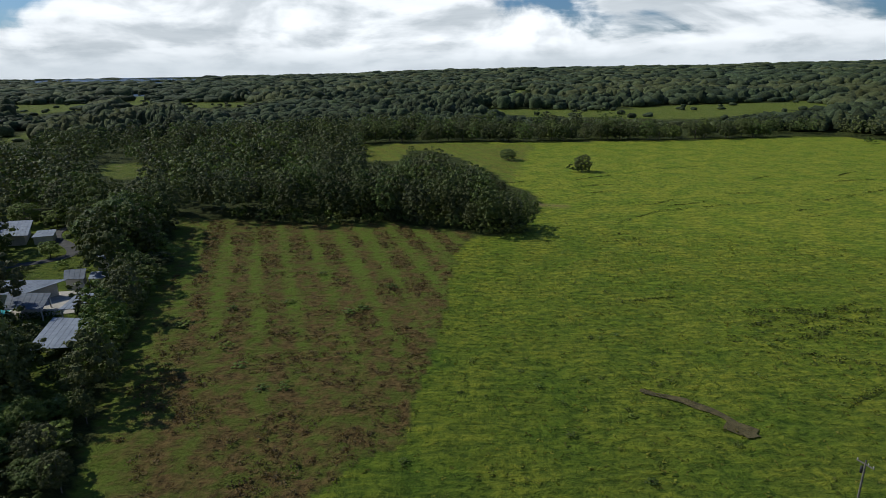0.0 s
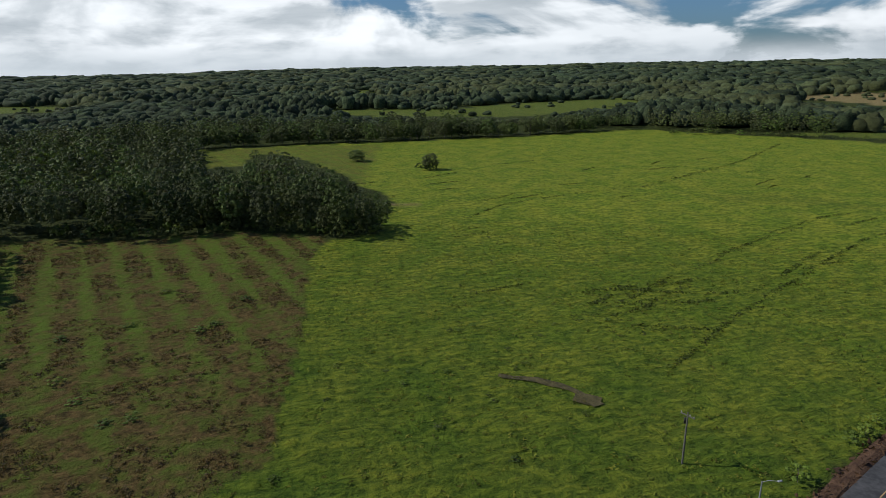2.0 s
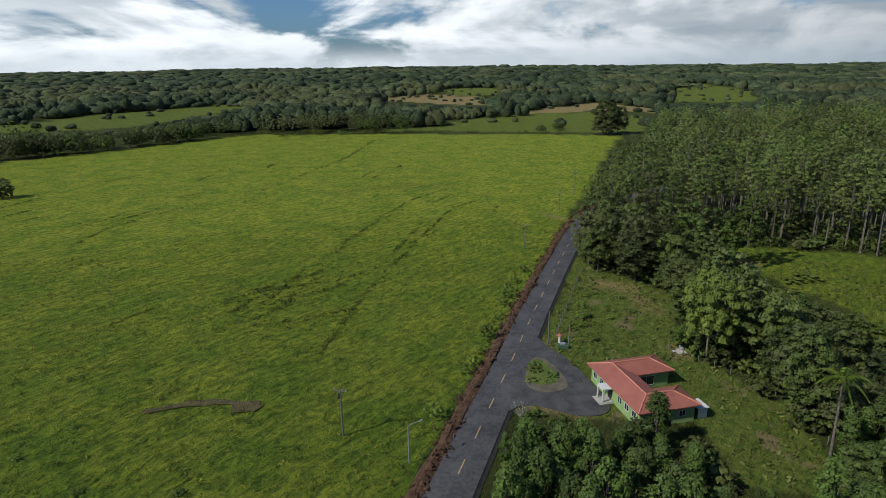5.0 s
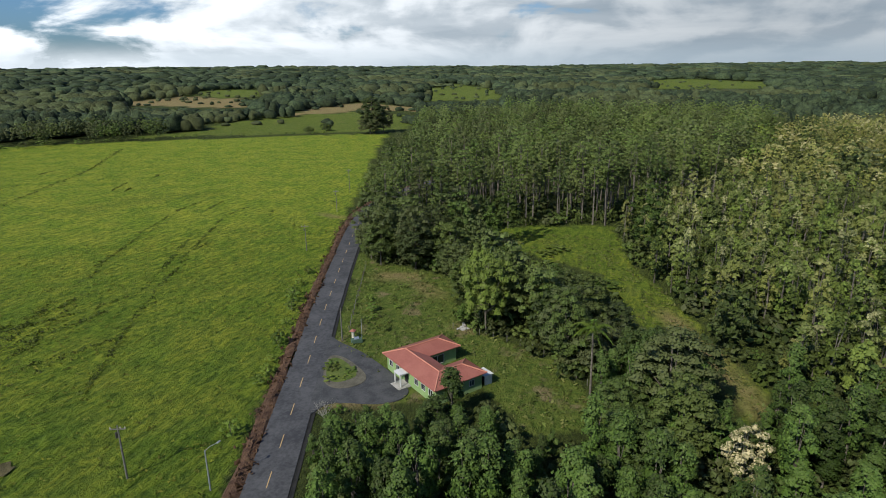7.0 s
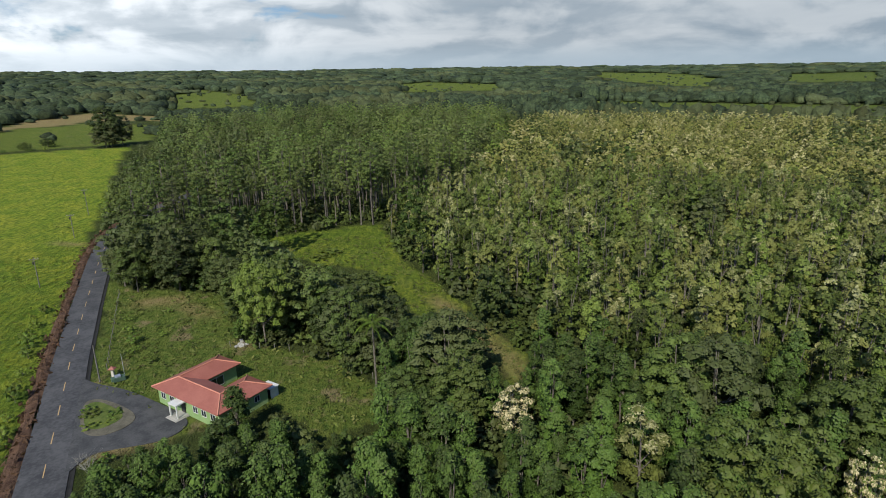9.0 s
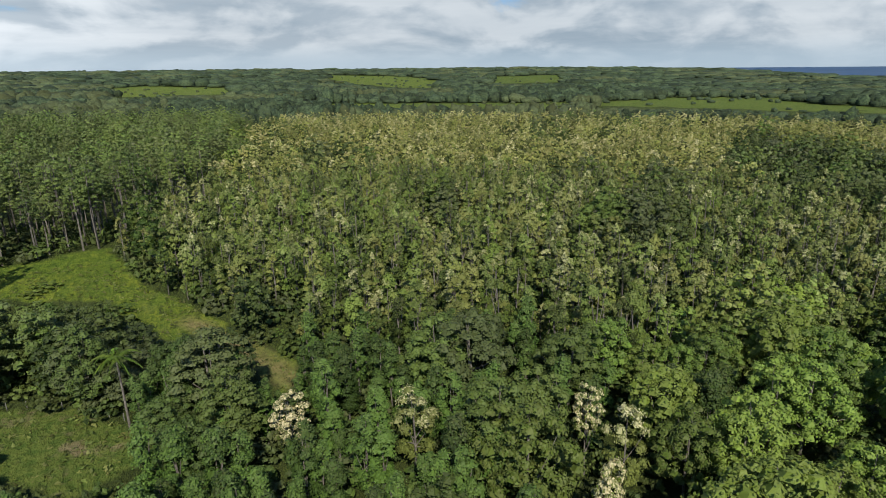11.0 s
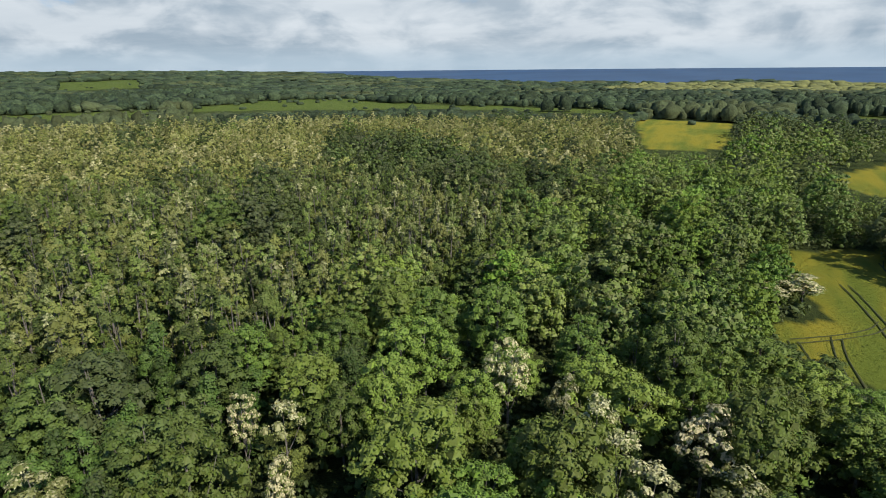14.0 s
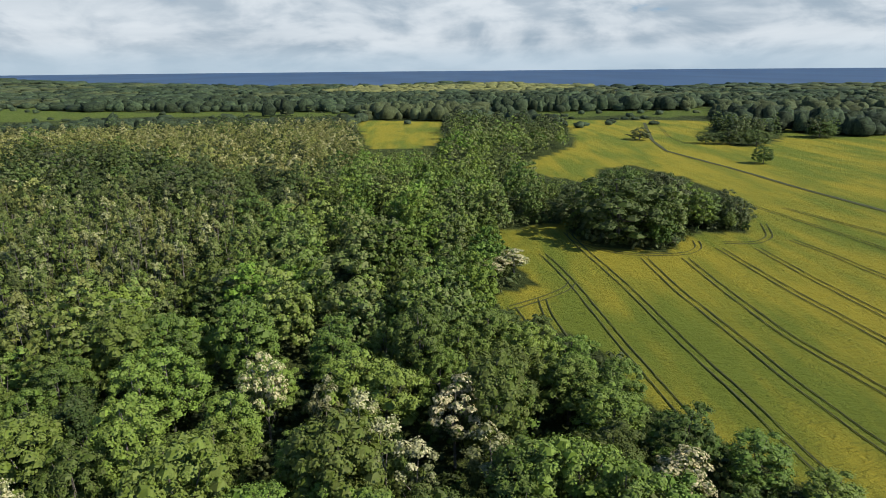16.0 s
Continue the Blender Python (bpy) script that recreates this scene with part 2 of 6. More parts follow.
def ground_material():
    m, t, b = material("ground_cover", 0.95, 0, 0.1)
    co = t.nodes.new("ShaderNodeTexCoord").outputs["Object"]
    a = attr(t, "cover")
    s = t.nodes.new("ShaderNodeSeparateColor")
    t.links.new(a.outputs["Color"], s.inputs[0])
    a2 = attr(t, "cover_b")
    s2 = t.nodes.new("ShaderNodeSeparateColor")
    t.links.new(a2.outputs["Color"], s2.inputs[0])
    wide, mid = tex(t, co, 0.012, 4), tex(t, co, 0.09, 5, 0.6)
    grain = tex(t, mapped(t, co, (1, 1, 0.2)), 0.75, 6, 0.7)
    blade = tex(t, mapped(t, co, (1, 1, 0.2)), 3.2, 3, 0.7)
    tuft = tex(t, mapped(t, co, (0.45, 1.5, 1), rot=(0, 0, radians(28))), 0.55, 5, 0.65, 0.6)
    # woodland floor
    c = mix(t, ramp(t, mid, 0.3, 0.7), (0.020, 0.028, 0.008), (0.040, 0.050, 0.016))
    # pasture: yellow-green, mottled; shade in the hollows between tussocks is put into the colour
    g = mix(t, ramp(t, math_node(t, "ADD", math_node(t, "MULTIPLY", mid, 0.6), math_node(t, "MULTIPLY", wide, 0.4)), 0.36, 0.64), (0.098, 0.160, 0.015), (0.200, 0.226, 0.024))
    # the grass is lush and green in the south-west, yellower towards the far corner, and brightened there in place of
    # low-angle light
    far_bright = nt_dot(t, co, (0.55, 0.83, 0))
    far_bright = ramp(t, math_node(t, "ADD", far_bright, math_node(t, "MULTIPLY", wide, 90)), 90, 270)
    g = mix(t, far_bright, g, mix(t, ramp(t, mid, 0.36, 0.64), (0.215, 0.285, 0.024), (0.350, 0.355, 0.036)))
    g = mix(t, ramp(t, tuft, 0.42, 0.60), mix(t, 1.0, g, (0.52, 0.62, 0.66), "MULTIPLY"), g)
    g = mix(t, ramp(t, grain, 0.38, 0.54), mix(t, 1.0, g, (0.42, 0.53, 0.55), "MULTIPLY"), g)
    g = mix(t, math_node(t, "MULTIPLY", ramp(t, blade, 0.5, 0.72), 0.35), g, (0.16, 0.17, 0.03))
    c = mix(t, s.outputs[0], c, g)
    # mown field: brown cut stalks with green strips along one direction
    br = mix(t, ramp(t, grain, 0.32, 0.66), (0.048, 0.031, 0.013), (0.168, 0.108, 0.043))
    br = mix(t, ramp(t, tex(t, co, 0.3, 5, 0.65), 0.42, 0.62), br, (0.090, 0.112, 0.020))
    br = mix(t, math_node(t, "MULTIPLY", s2.outputs[2], ramp(t, tex(t, co, 0.5, 4, 0.6), 0.25, 0.6)), br, (0.105, 0.165, 0.020))
    c = mix(t, s.outputs[1], c, br)
    # crop: golden green, streaked along the drills
    cr = tex(t, mapped(t, co, (0.16, 0.02, 1), rot=(0, 0, radians(-33))), 0.5, 4, 0.6)
    crm = math_node(t, "ADD", math_node(t, "MULTIPLY", cr, 0.45), math_node(t, "MULTIPLY", tex(t, mapped(t, co, (1, 0.5, 1), rot=(0, 0, radians(-33))), 0.022, 4, 0.6), 0.55))
    yl = mix(t, ramp(t, crm, 0.41, 0.58), (0.130, 0.156, 0.020), (0.300, 0.242, 0.026))
    yl = mix(t, math_node(t, "MULTIPLY", ramp(t, blade, 0.4, 0.7), 0.35), yl, (0.10, 0.12, 0.02))
    c = mix(t, s.outputs[2], c, yl)
    # rough lot grass and dry fields, bare earth
    lt = mix(t, ramp(t, grain, 0.36, 0.62), (0.050, 0.086, 0.015), (0.118, 0.142, 0.030))
    lt = mix(t, ramp(t, tex(t, co, 0.16, 4, 0.6), 0.56, 0.68), lt, (0.190, 0.150, 0.080))
    c = mix(t, s2.outputs[0], c, lt)
    ea = mix(t, ramp(t, grain, 0.3, 0.7), (0.190, 0.135, 0.062), (0.310, 0.225, 0.115))
    c = mix(t, s2.outputs[1], c, ea)
    t.links.new(c, b.inputs["Base Color"])
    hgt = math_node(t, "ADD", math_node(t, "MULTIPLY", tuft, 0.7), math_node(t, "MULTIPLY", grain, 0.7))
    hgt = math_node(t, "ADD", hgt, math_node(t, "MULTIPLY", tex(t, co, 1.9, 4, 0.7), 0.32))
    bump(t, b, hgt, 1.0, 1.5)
    b.inputs["Sheen Weight"].default_value, b.inputs["Sheen Roughness"].default_value = 0.10, 0.30   # fine blades catch the light at a low angle
    b.inputs["Sheen Tint"].default_value = (0.62, 0.80, 0.14, 1)
    return m


M_GROUND = ground_material()
M_ROAD = plain("asphalt", (0.046, 0.047, 0.051), (0.094, 0.094, 0.097), 0.22, 0.85, spec=0.15, bumps=0.15)
M_DRIVE = plain("old_asphalt", (0.044, 0.046, 0.049), (0.086, 0.086, 0.087), 0.5, 0.9, spec=0.15, bumps=0.2)
M_YELLOW = plain("yellow_paint", (0.52, 0.34, 0.14), (0.40, 0.28, 0.14), 4, 0.8)
M_VERGE = plain("cut_verge", (0.055, 0.028, 0.016), (0.150, 0.085, 0.050), 0.8, 0.95, bumps=0.9, dist=0.3)
M_CHURN = plain("churned_earth", (0.050, 0.044, 0.018), (0.120, 0.100, 0.042), 0.8, 0.95, bumps=0.9, dist=0.3)
M_EDGE_STRIP = plain("dark_edge_strip", (0.012, 0.012, 0.012), (0.026, 0.025, 0.022), 1.0, 0.9)
M_RUT = plain("wheel_rut", (0.030, 0.036, 0.010), (0.075, 0.078, 0.022), 0.7, 0.95)
M_LAWN = plain("lawn_grass", (0.052, 0.085, 0.014), (0.115, 0.140, 0.030), 0.7, 0.95, bumps=0.6, dist=0.1)
M_EARTH = plain("bare_earth", (0.075, 0.070, 0.050), (0.15, 0.135, 0.10), 0.5, 0.95, bumps=0.5, dist=0.1)
M_ROOF = plain("red_roof", (0.27, 0.092, 0.066), (0.34, 0.126, 0.092), 0.5, 0.4, spec=0.5, bumps=0.03)
M_RIDGE = plain("pale_red_ridge", (0.46, 0.19, 0.13), (0.52, 0.23, 0.16), 1, 0.5, bumps=0)
M_GREENWALL = plain("green_render", (0.20, 0.31, 0.12), (0.26, 0.37, 0.16), 0.8, 0.85)
M_WHITE = plain("white_paint", (0.52, 0.52, 0.50), (0.64, 0.64, 0.62), 1.0, 0.7)
M_PALEWALL = plain("pale_render", (0.48, 0.45, 0.38), (0.60, 0.56, 0.48), 0.8, 0.85)
M_ZINC = plain("zinc_sheet", (0.17, 0.20, 0.25), (0.25, 0.29, 0.35), 0.6, 0.85, 0.0, 0.1, bumps=0.05)
M_DARKZINC = plain("grey_sheet", (0.09, 0.11, 0.14), (0.15, 0.17, 0.20), 0.6, 0.85, 0.0, 0.1, bumps=0.05)
M_CONCRETE = plain("concrete", (0.30, 0.29, 0.26), (0.42, 0.40, 0.37), 0.8, 0.9)
M_POLE = plain("weathered_pole", (0.10, 0.095, 0.085), (0.18, 0.17, 0.15), 3, 0.85)
M_STEEL = plain("galvanised_steel", (0.26, 0.28, 0.29), (0.36, 0.37, 0.38), 2, 0.5, 0.3, 0.4, bumps=0)
M_DARK = plain("dark_metal", (0.03, 0.03, 0.032), (0.06, 0.06, 0.06), 2, 0.5, 0.3)
M_BOX = plain("dark_green_box", (0.05, 0.09, 0.06), (0.08, 0.13, 0.09), 2, 0.6)
M_POOL = plain("pool_water", (0.05, 0.30, 0.34), (0.08, 0.38, 0.42), 1, 0.08, spec=0.6, bumps=0.05)


def glass_material():
    m, t, b = material("window_glass", 0.05, 0, 0.6)
    b.inputs["Base Color"].default_value = (0.02, 0.03, 0.035, 1)
    return m


M_GLASS = glass_material()


def sea_material():
    m, t, b = material("sea_water", 0.5, 0, 0.15)
    co = t.nodes.new("ShaderNodeTexCoord").outputs["Object"]
    t.links.new(mix(t, ramp(t, tex(t, mapped(t, co, (1, 0.3, 1)), 0.004, 5), 0.35, 0.65), (0.022, 0.055, 0.110), (0.034, 0.075, 0.140)), b.inputs["Base Color"])
    bump(t, b, tex(t, co, 0.05, 4), 0.4, 1.0)
    return m


M_SEA = sea_material()


# ---- plan of the land, in metres ----
PASTURE = [(-16.4, 59.2), (-12.1, 64.3), (-6.5, 70.2), (-4.6, 81.9), (-1.2, 102.0), (1.3, 132.8), (2.3, 150.3), (8.7, 172.2), (25.0, 174.4), (29.9, 195.8), (36.1, 212.9), (37.6, 233.3), (29.9, 254.7), (24.6, 292.9), (14.8, 322.2), (-0.4, 371.0), (-21.8, 379.2), (-24.2, 335.0), (-40.8, 328.3), (-51.9, 410.0), (7.4, 414.9), (65.0, 410.2), (159.9, 406.7), (209.3, 406.4), (169.9, 409.3), (218.2, 413.1), (263.5, 419.5), (323.6, 337.8), (375.1, 253.4), (405.5, 197.7), (410.4, 173.5), (337.4, 151.1), (254.7, 119.6), (206.1, 100.5), (171.4, 89.2), (138.2, 77.0), (100.2, 61.9), (80.5, 55.0), (66.4, 49.5), (54.4, 45.0), (46.2, 41.8), (10, 20), (-20, 14)]
MOWN = [(-16.4, 59.2), (-12.1, 64.3), (-6.5, 70.2), (-4.6, 81.9), (-1.2, 102.0), (1.3, 132.8), (2.3, 150.3), (8.9, 177.4), (-15.5, 191.1), (-47.1, 190.9), (-90.7, 204.1), (-70.3, 136.2), (-59.8, 104.2), (-51.2, 77.0), (-44.8, 59.9), (-40, 20), (-20, 14)]
STRIP = [(-51.9, 410.0), (7.3, 411.6), (61.2, 397.8), (44.2, 325.2), (30.4, 258.7), (24.6, 292.9), (14.8, 322.2), (-0.4, 371.0), (-21.8, 379.2), (-24.2, 335.0), (-40.8, 328.3)]
CROP = [(-56.7, -55.1), (-50.2, -58.2), (-41.7, -70.0), (-35.4, -82.3), (-36.9, -91.8), (-31.2, -103.5), (-20.0, -105.2), (-18.6, -112.2), (-19.4, -125.0), (-29.0, -129.0), (-24.0, -168.9), (-26.1, -179.8), (-47.3, -188.0), (-48.0, -170.9), (-51.6, -158.9), (-70.9, -155.3), (-83.6, -172.3), (-100.5, -173.4), (-113.2, -196.3), (-122.2, -229.3), (-120.2, -275.3), (-108.6, -305.1), (-88.0, -294.0), (-72.6, -255.4), (-48.9, -296.7), (-56.6, -318.7), (-98.8, -388.8), (-133.4, -584.3), (-212.2, -574.5), (-263.2, -555.6), (-206.5, -439.8), (-195.5, -374.5), (-227.2, -386.4), (-301.9, -495.7), (-267.1, -415.4), (-297.8, -419.6), (-336.3, -434.6), (-420, -260), (-420, -60), (-90, -30), (-60, -45)]
CROP_SMALL = [(70.9, -609.5), (-16.1, -579.2), (-12.9, -415.3), (4.0, -386.0), (34.6, -383.0)]
CLEARING = [(171.0, 37.4), (179.9, 18.0), (183.8, 3.9), (150.2, -1.2), (125.0, -11.0), (102.3, -17.5), (88.7, -23.9), (78.1, -19.3), (88.5, -17.7), (106.4, -15.6), (110.5, -3.3), (139.3, 5.0), (144.3, 19.4), (156.5, 32.4)]
LOT = [(151.2, 72.6), (129.9, 61.0), (129.6, 53.9), (125.5, 37.8), (98.5, 27.8), (93.8, 14.5), (82.3, 2.8), (72.4, -0.7), (67.9, 9.7), (77.7, 17.7), (72.1, 24.0), (69.7, 30.3), (65.9, 40.3), (60.1, 39.7), (47.5, 34.4), (47.8, 33.5), (60.4, 38.6), (77.0, 45.0), (102.5, 54.1)]
FAR_FIELDS = {
    "a": [(-758.6, 1073.6), (-613.5, 1087.4), (-520.4, 897.6), (-522.3, 786.3), (-632.8, 898.8)],
    "b": [(-562.1, 1055.8), (-767.5, 1556.5), (-691.5, 1529.7), (-521.1, 1136.8), (-500.5, 990.6)],
    "c": [(-485.3, 1126.3), (-325.7, 1059.6), (-282.8, 904.0), (-386.7, 903.7)],
    "d": [(-362.8, 498.5), (-384.7, 575.0), (-329.4, 493.5), (-317.3, 445.9), (-326.5, 447.2)],
    "e": [(-196.9, 341.1), (-169.7, 338.1), (-143.6, 289.4), (-162.4, 283.4)],
    "f": [(34.6, 749.8), (157.2, 740.1), (208.9, 706.2), (289.9, 785.6), (401.0, 805.2), (525.3, 838.1), (449.8, 705.2), (347.1, 635.2), (218.0, 572.9), (180.6, 609.0), (89.4, 644.4)],
    "g": [(163.7, 1425.5), (200.4, 1408.0), (157.1, 1177.9), (125.9, 1139.6)],
    "h": [(242.1, 1352.3), (281.5, 1333.8), (241.8, 1169.8), (219.4, 1206.4)],
    "i": [(961.4, 836.4), (1200.8, 929.9), (1166.3, 783.8), (926.4, 636.7), (862.6, 654.9)],
    "j": [(333.9, 354.2), (386.6, 340.9), (504.1, 355.2), (619.2, 295.4), (577.4, 215.9), (444.7, 168.7), (432.9, 183.0), (388.5, 274.9)],
    "k": [(1193.5, 439.7), (1624.8, 499.4), (1255.8, 287.5), (900.6, 188.4), (815.7, 292.1)],
    "l": [(1642.4, -9.0), (1633.5, -120.7), (1290.5, -102.0), (1289.9, -13.6)],
    "m": [(1813.7, -4.1), (1935.1, -110.2), (1651.2, -308.2), (1282.6, -228.2), (1370.5, -28.2)],
    "n": [(3065.1, -1015.0), (2795.1, -1260.7), (1835.3, -1010.1), (1507.8, -816.9), (1881.6, -742.7), (2398.2, -807.1)],
    "o": [(2045.4, -1306.3), (2130.0, -1784.5), (1490.7, -1253.9), (1502.0, -992.6)],
    "p": [(860.4, -186.8), (819.2, -311.7), (730.1, -422.6), (644.8, -551.2), (570.7, -489.6), (646.6, -375.5)],
    "r": [(624.8, -512.2), (654.7, -804.6), (555.3, -858.8), (414.9, -756.2), (358.0, -654.5), (510.5, -583.8)],
    "s": [(2317.8, -803.0), (2393.2, -978.3), (1815.7, -928.6), (1320.4, -729.5), (1392.5, -656.3), (1953.0, -699.0)],
    "t": [(-41.5, -706.0), (-260.3, -692.9), (-357.9, -749.4), (-300.8, -619.4), (-142.2, -625.4)],
    "u": [(544.1, -787.1), (317.2, -756.5), (91.4, -724.9), (77.2, -662.0), (285.8, -681.1), (483.1, -697.9)],
}
DRY_FIELDS = {
    "a": [(731.2, 761.8), (903.1, 785.3), (821.5, 587.9), (645.7, 460.6), (658.3, 551.7), (665.6, 675.0)],
    "b": [(536.0, 367.2), (662.4, 376.5), (778.8, 371.0), (681.6, 251.2), (629.1, 235.2), (635.6, 303.1), (548.4, 338.4)],
}
FARM = [(-161.6, 213.4), (-142.8, 203.5), (-124.6, 192.9), (-104.1, 166.8), (-94.0, 154.5), (-83.7, 141.0), (-89.4, 135.2), (-83.3, 129.2), (-77.9, 120.5), (-72.4, 104.7), (-62.0, 93.0), (-58.8, 83.5), (-61.5, 78.8), (-73.3, 95.4), (-77.1, 101.9), (-80.3, 113.0), (-90.6, 112.8)]


# ---- plan helpers ----
def lattice(ix, iy, seed):
    h = (ix * 374761393 + iy * 668265263 + seed * 1442695041) & 0x7FFFFFFF
    h = ((h ^ (h >> 13)) * 1274126177) & 0x7FFFFFFF
    return ((h ^ (h >> 16)) & 0xFFFF) / 65535.0


def vnoise(x, y, seed=0):
    """Smooth noise from 0 to 1 with cells 1 wide."""
    x, y = np.asarray(x, float), np.asarray(y, float)
    ix, iy = np.floor(x).astype(np.int64), np.floor(y).astype(np.int64)
    fx, fy = x - ix, y - iy
    fx, fy = fx * fx * (3 - 2 * fx), fy * fy * (3 - 2 * fy)
    a, b = lattice(ix, iy, seed), lattice(ix + 1, iy, seed)
    c, d = lattice(ix, iy + 1, seed), lattice(ix + 1, iy + 1, seed)
    return (a + (b - a) * fx) * (1 - fy) + (c + (d - c) * fx) * fy


def inside(poly, x, y):
    p = np.asarray(poly, float)
    x, y = np.asarray(x, float), np.asarray(y, float)
    res = np.zeros(x.shape, bool)
    n = len(p)
    for i in range(n):
        (x0, y0), (x1, y1) = p[i], p[(i + 1) % n]
        if y0 == y1:
            continue
        res ^= ((y0 > y) != (y1 > y)) & (x < (x1 - x0) * (y - y0) / (y1 - y0) + x0)
    return res


def to_line(line, x, y):
    """The distance to a line of points."""
    best = np.full(np.shape(x), 1e9)
    for (x0, y0), (x1, y1) in zip(line[:-1], line[1:]):
        dx, dy = x1 - x0, y1 - y0
        s = np.clip(((x - x0) * dx + (y - y0) * dy) / (dx * dx + dy * dy), 0, 1)
        best = np.minimum(best, np.hypot(x - x0 - s * dx, y - y0 - s * dy))
    return best


COAST = [(100, 9000), (138, 5200), (146, 3600), (152, 2600), (160, 2000), (172, 1750), (186, 1900), (196, 1500), (206, 1650), (222, 1900), (260, 2200), (296, 2400), (312, 9000), (356, 9000)]


def land_height(x, y):
    """The lie of the land: nearly flat, low hills to the north, and a long rise that stands in for what lies past the far edge."""
    x, y = np.asarray(x, float), np.asarray(y, float)
    r = np.hypot(x, y)
    z = 29 * (np.maximum(r - 600, 0) / 4300) ** 2
    az = np.degrees(np.arctan2(x, y)) % 360
    hill = np.interp(az, [0, 35, 55, 80, 100, 140, 150, 310, 335, 350, 360], [14, 26, 20, 6, 9, 5, 0, 0, -14, 2, 14])
    z = z + hill * np.clip((r - 1500) / 2500, 0, 1) + (vnoise(x / 700, y / 700, 5) - 0.5) * 10 * np.clip((r - 800) / 2000, 0, 1) * (hill != 0)
    return z


def sea_here(x, y):
    az = np.degrees(np.arctan2(x, y)) % 360
    lim = np.interp(az, [a for a, _ in COAST], [b for _, b in COAST])
    return np.hypot(x, y) > lim * (0.96 + 0.08 * vnoise(az / 2.5, az * 0, 3))


OPEN = [PASTURE, MOWN, CROP, CROP_SMALL, CLEARING, LOT] + list(FAR_FIELDS.values()) + list(DRY_FIELDS.values())


def open_land(x, y):
    res = np.zeros(np.shape(x), bool)
    for p in OPEN:
        res |= inside(p, x, y)
    return res


def mesh_from(name, v, f, mat=None, smooth=False, attrs=None):
    """A mesh from arrays: v (n, 3); f (m, 3 or 4) vertex numbers."""
    v, f = np.asarray(v, np.float32), np.asarray(f, np.int32)
    me = bpy.data.meshes.new(name)
    me.vertices.add(len(v))
    me.vertices.foreach_set("co", v.ravel())
    k = f.shape[1]
    me.loops.add(f.size)
    me.loops.foreach_set("vertex_index", f.ravel())
    me.polygons.add(len(f))
    me.polygons.foreach_set("loop_start", np.arange(0, f.size, k, dtype=np.int32))
    me.update(calc_edges=True)
    me.polygons.foreach_set("use_smooth", np.full(len(f), smooth))
    for key, (kind, data) in (attrs or {}).items():
        a = me.attributes.new(key, kind, "POINT")
        a.data.foreach_set("color" if kind == "FLOAT_COLOR" else "value", np.asarray(data, np.float32).ravel())
    if mat:
        me.materials.append(mat)
    return me


def part(name, bm, mat, parent=None, label=""):
    """Links a bmesh, or a mesh, as one object under a thing or a part."""
    if isinstance(bm, bmesh.types.BMesh):
        me = bpy.data.meshes.new(name)
        bm.normal_update()
        bm.to_mesh(me)
        bm.free()
    else:
        me = bm
    if not me.materials:
        me.materials.append(mat)
    ob = new(name, me)
    ob.parent = parent
    if label:
        ob["label"] = label
    return ob


def box(bm, x0, y0, z0, x1, y1, z1, bevel=0.0):
    r = bmesh.ops.create_cube(bm, size=1.0, matrix=Matrix.LocRotScale(((x0 + x1) / 2, (y0 + y1) / 2, (z0 + z1) / 2), None, (abs(x1 - x0), abs(y1 - y0), abs(z1 - z0))))
    if bevel:
        bmesh.ops.bevel(bm, geom=list({e for v in r["verts"] for e in v.link_edges}), offset=bevel, segments=1, affect="EDGES")


def tube(points, radii, sides=6):
    """A tapered tube along points: vertices and four-sided faces."""
    p = np.asarray(points, float)
    v, f = [], []
    for i, (c, r) in enumerate(zip(p, radii)):
        d = p[min(i + 1, len(p) - 1)] - p[max(i - 1, 0)]
        d = d / (np.linalg.norm(d) + 1e-9)
        a = np.cross(d, [0.3, 0.9, 0.1])
        a /= np.linalg.norm(a)
        b = np.cross(d, a)
        for k in range(sides):
            w = 2 * math.pi * k / sides
            v.append(c + r * (math.cos(w) * a + math.sin(w) * b))
    for i in range(len(p) - 1):
        for k in range(sides):
            n = (k + 1) % sides
            f.append((i * sides + k, i * sides + n, (i + 1) * sides + n, (i + 1) * sides + k))
    return np.array(v), f


def tubes_mesh(name, list_of, mat, sides=6):
    vs, fs, n = [], [], 0
    for pts, rad in list_of:
        v, f = tube(pts, rad, sides)
        vs.append(v)
        fs += [tuple(i + n for i in q) for q in f]
        n += len(v)
    return mesh_from(name, np.concatenate(vs), fs, mat, True)


def mown_rows(x, y):
    """Strips left green, along the length of the mown field, strongest at its far side and its borders."""
    s = 0.5 + 0.32 * np.sin((x + 0.30 * (y - 120)) * 6.283 / 8.5) + 0.5 * (vnoise((x + 0.30 * (y - 120)) / 6, y / 30, 51) - 0.5)
    g = np.clip((s - 0.50) / 0.2, 0, 1) * np.clip((y - 70) / 50, 0.25, 1)
    edge = np.clip(1 - (x + 58 + (y - 105) * 0.32) / 9, 0, 1)
    return np.clip(np.maximum(g, edge) * (0.5 + 0.6 * vnoise(x / 4, y / 6, 52)), 0, 1)


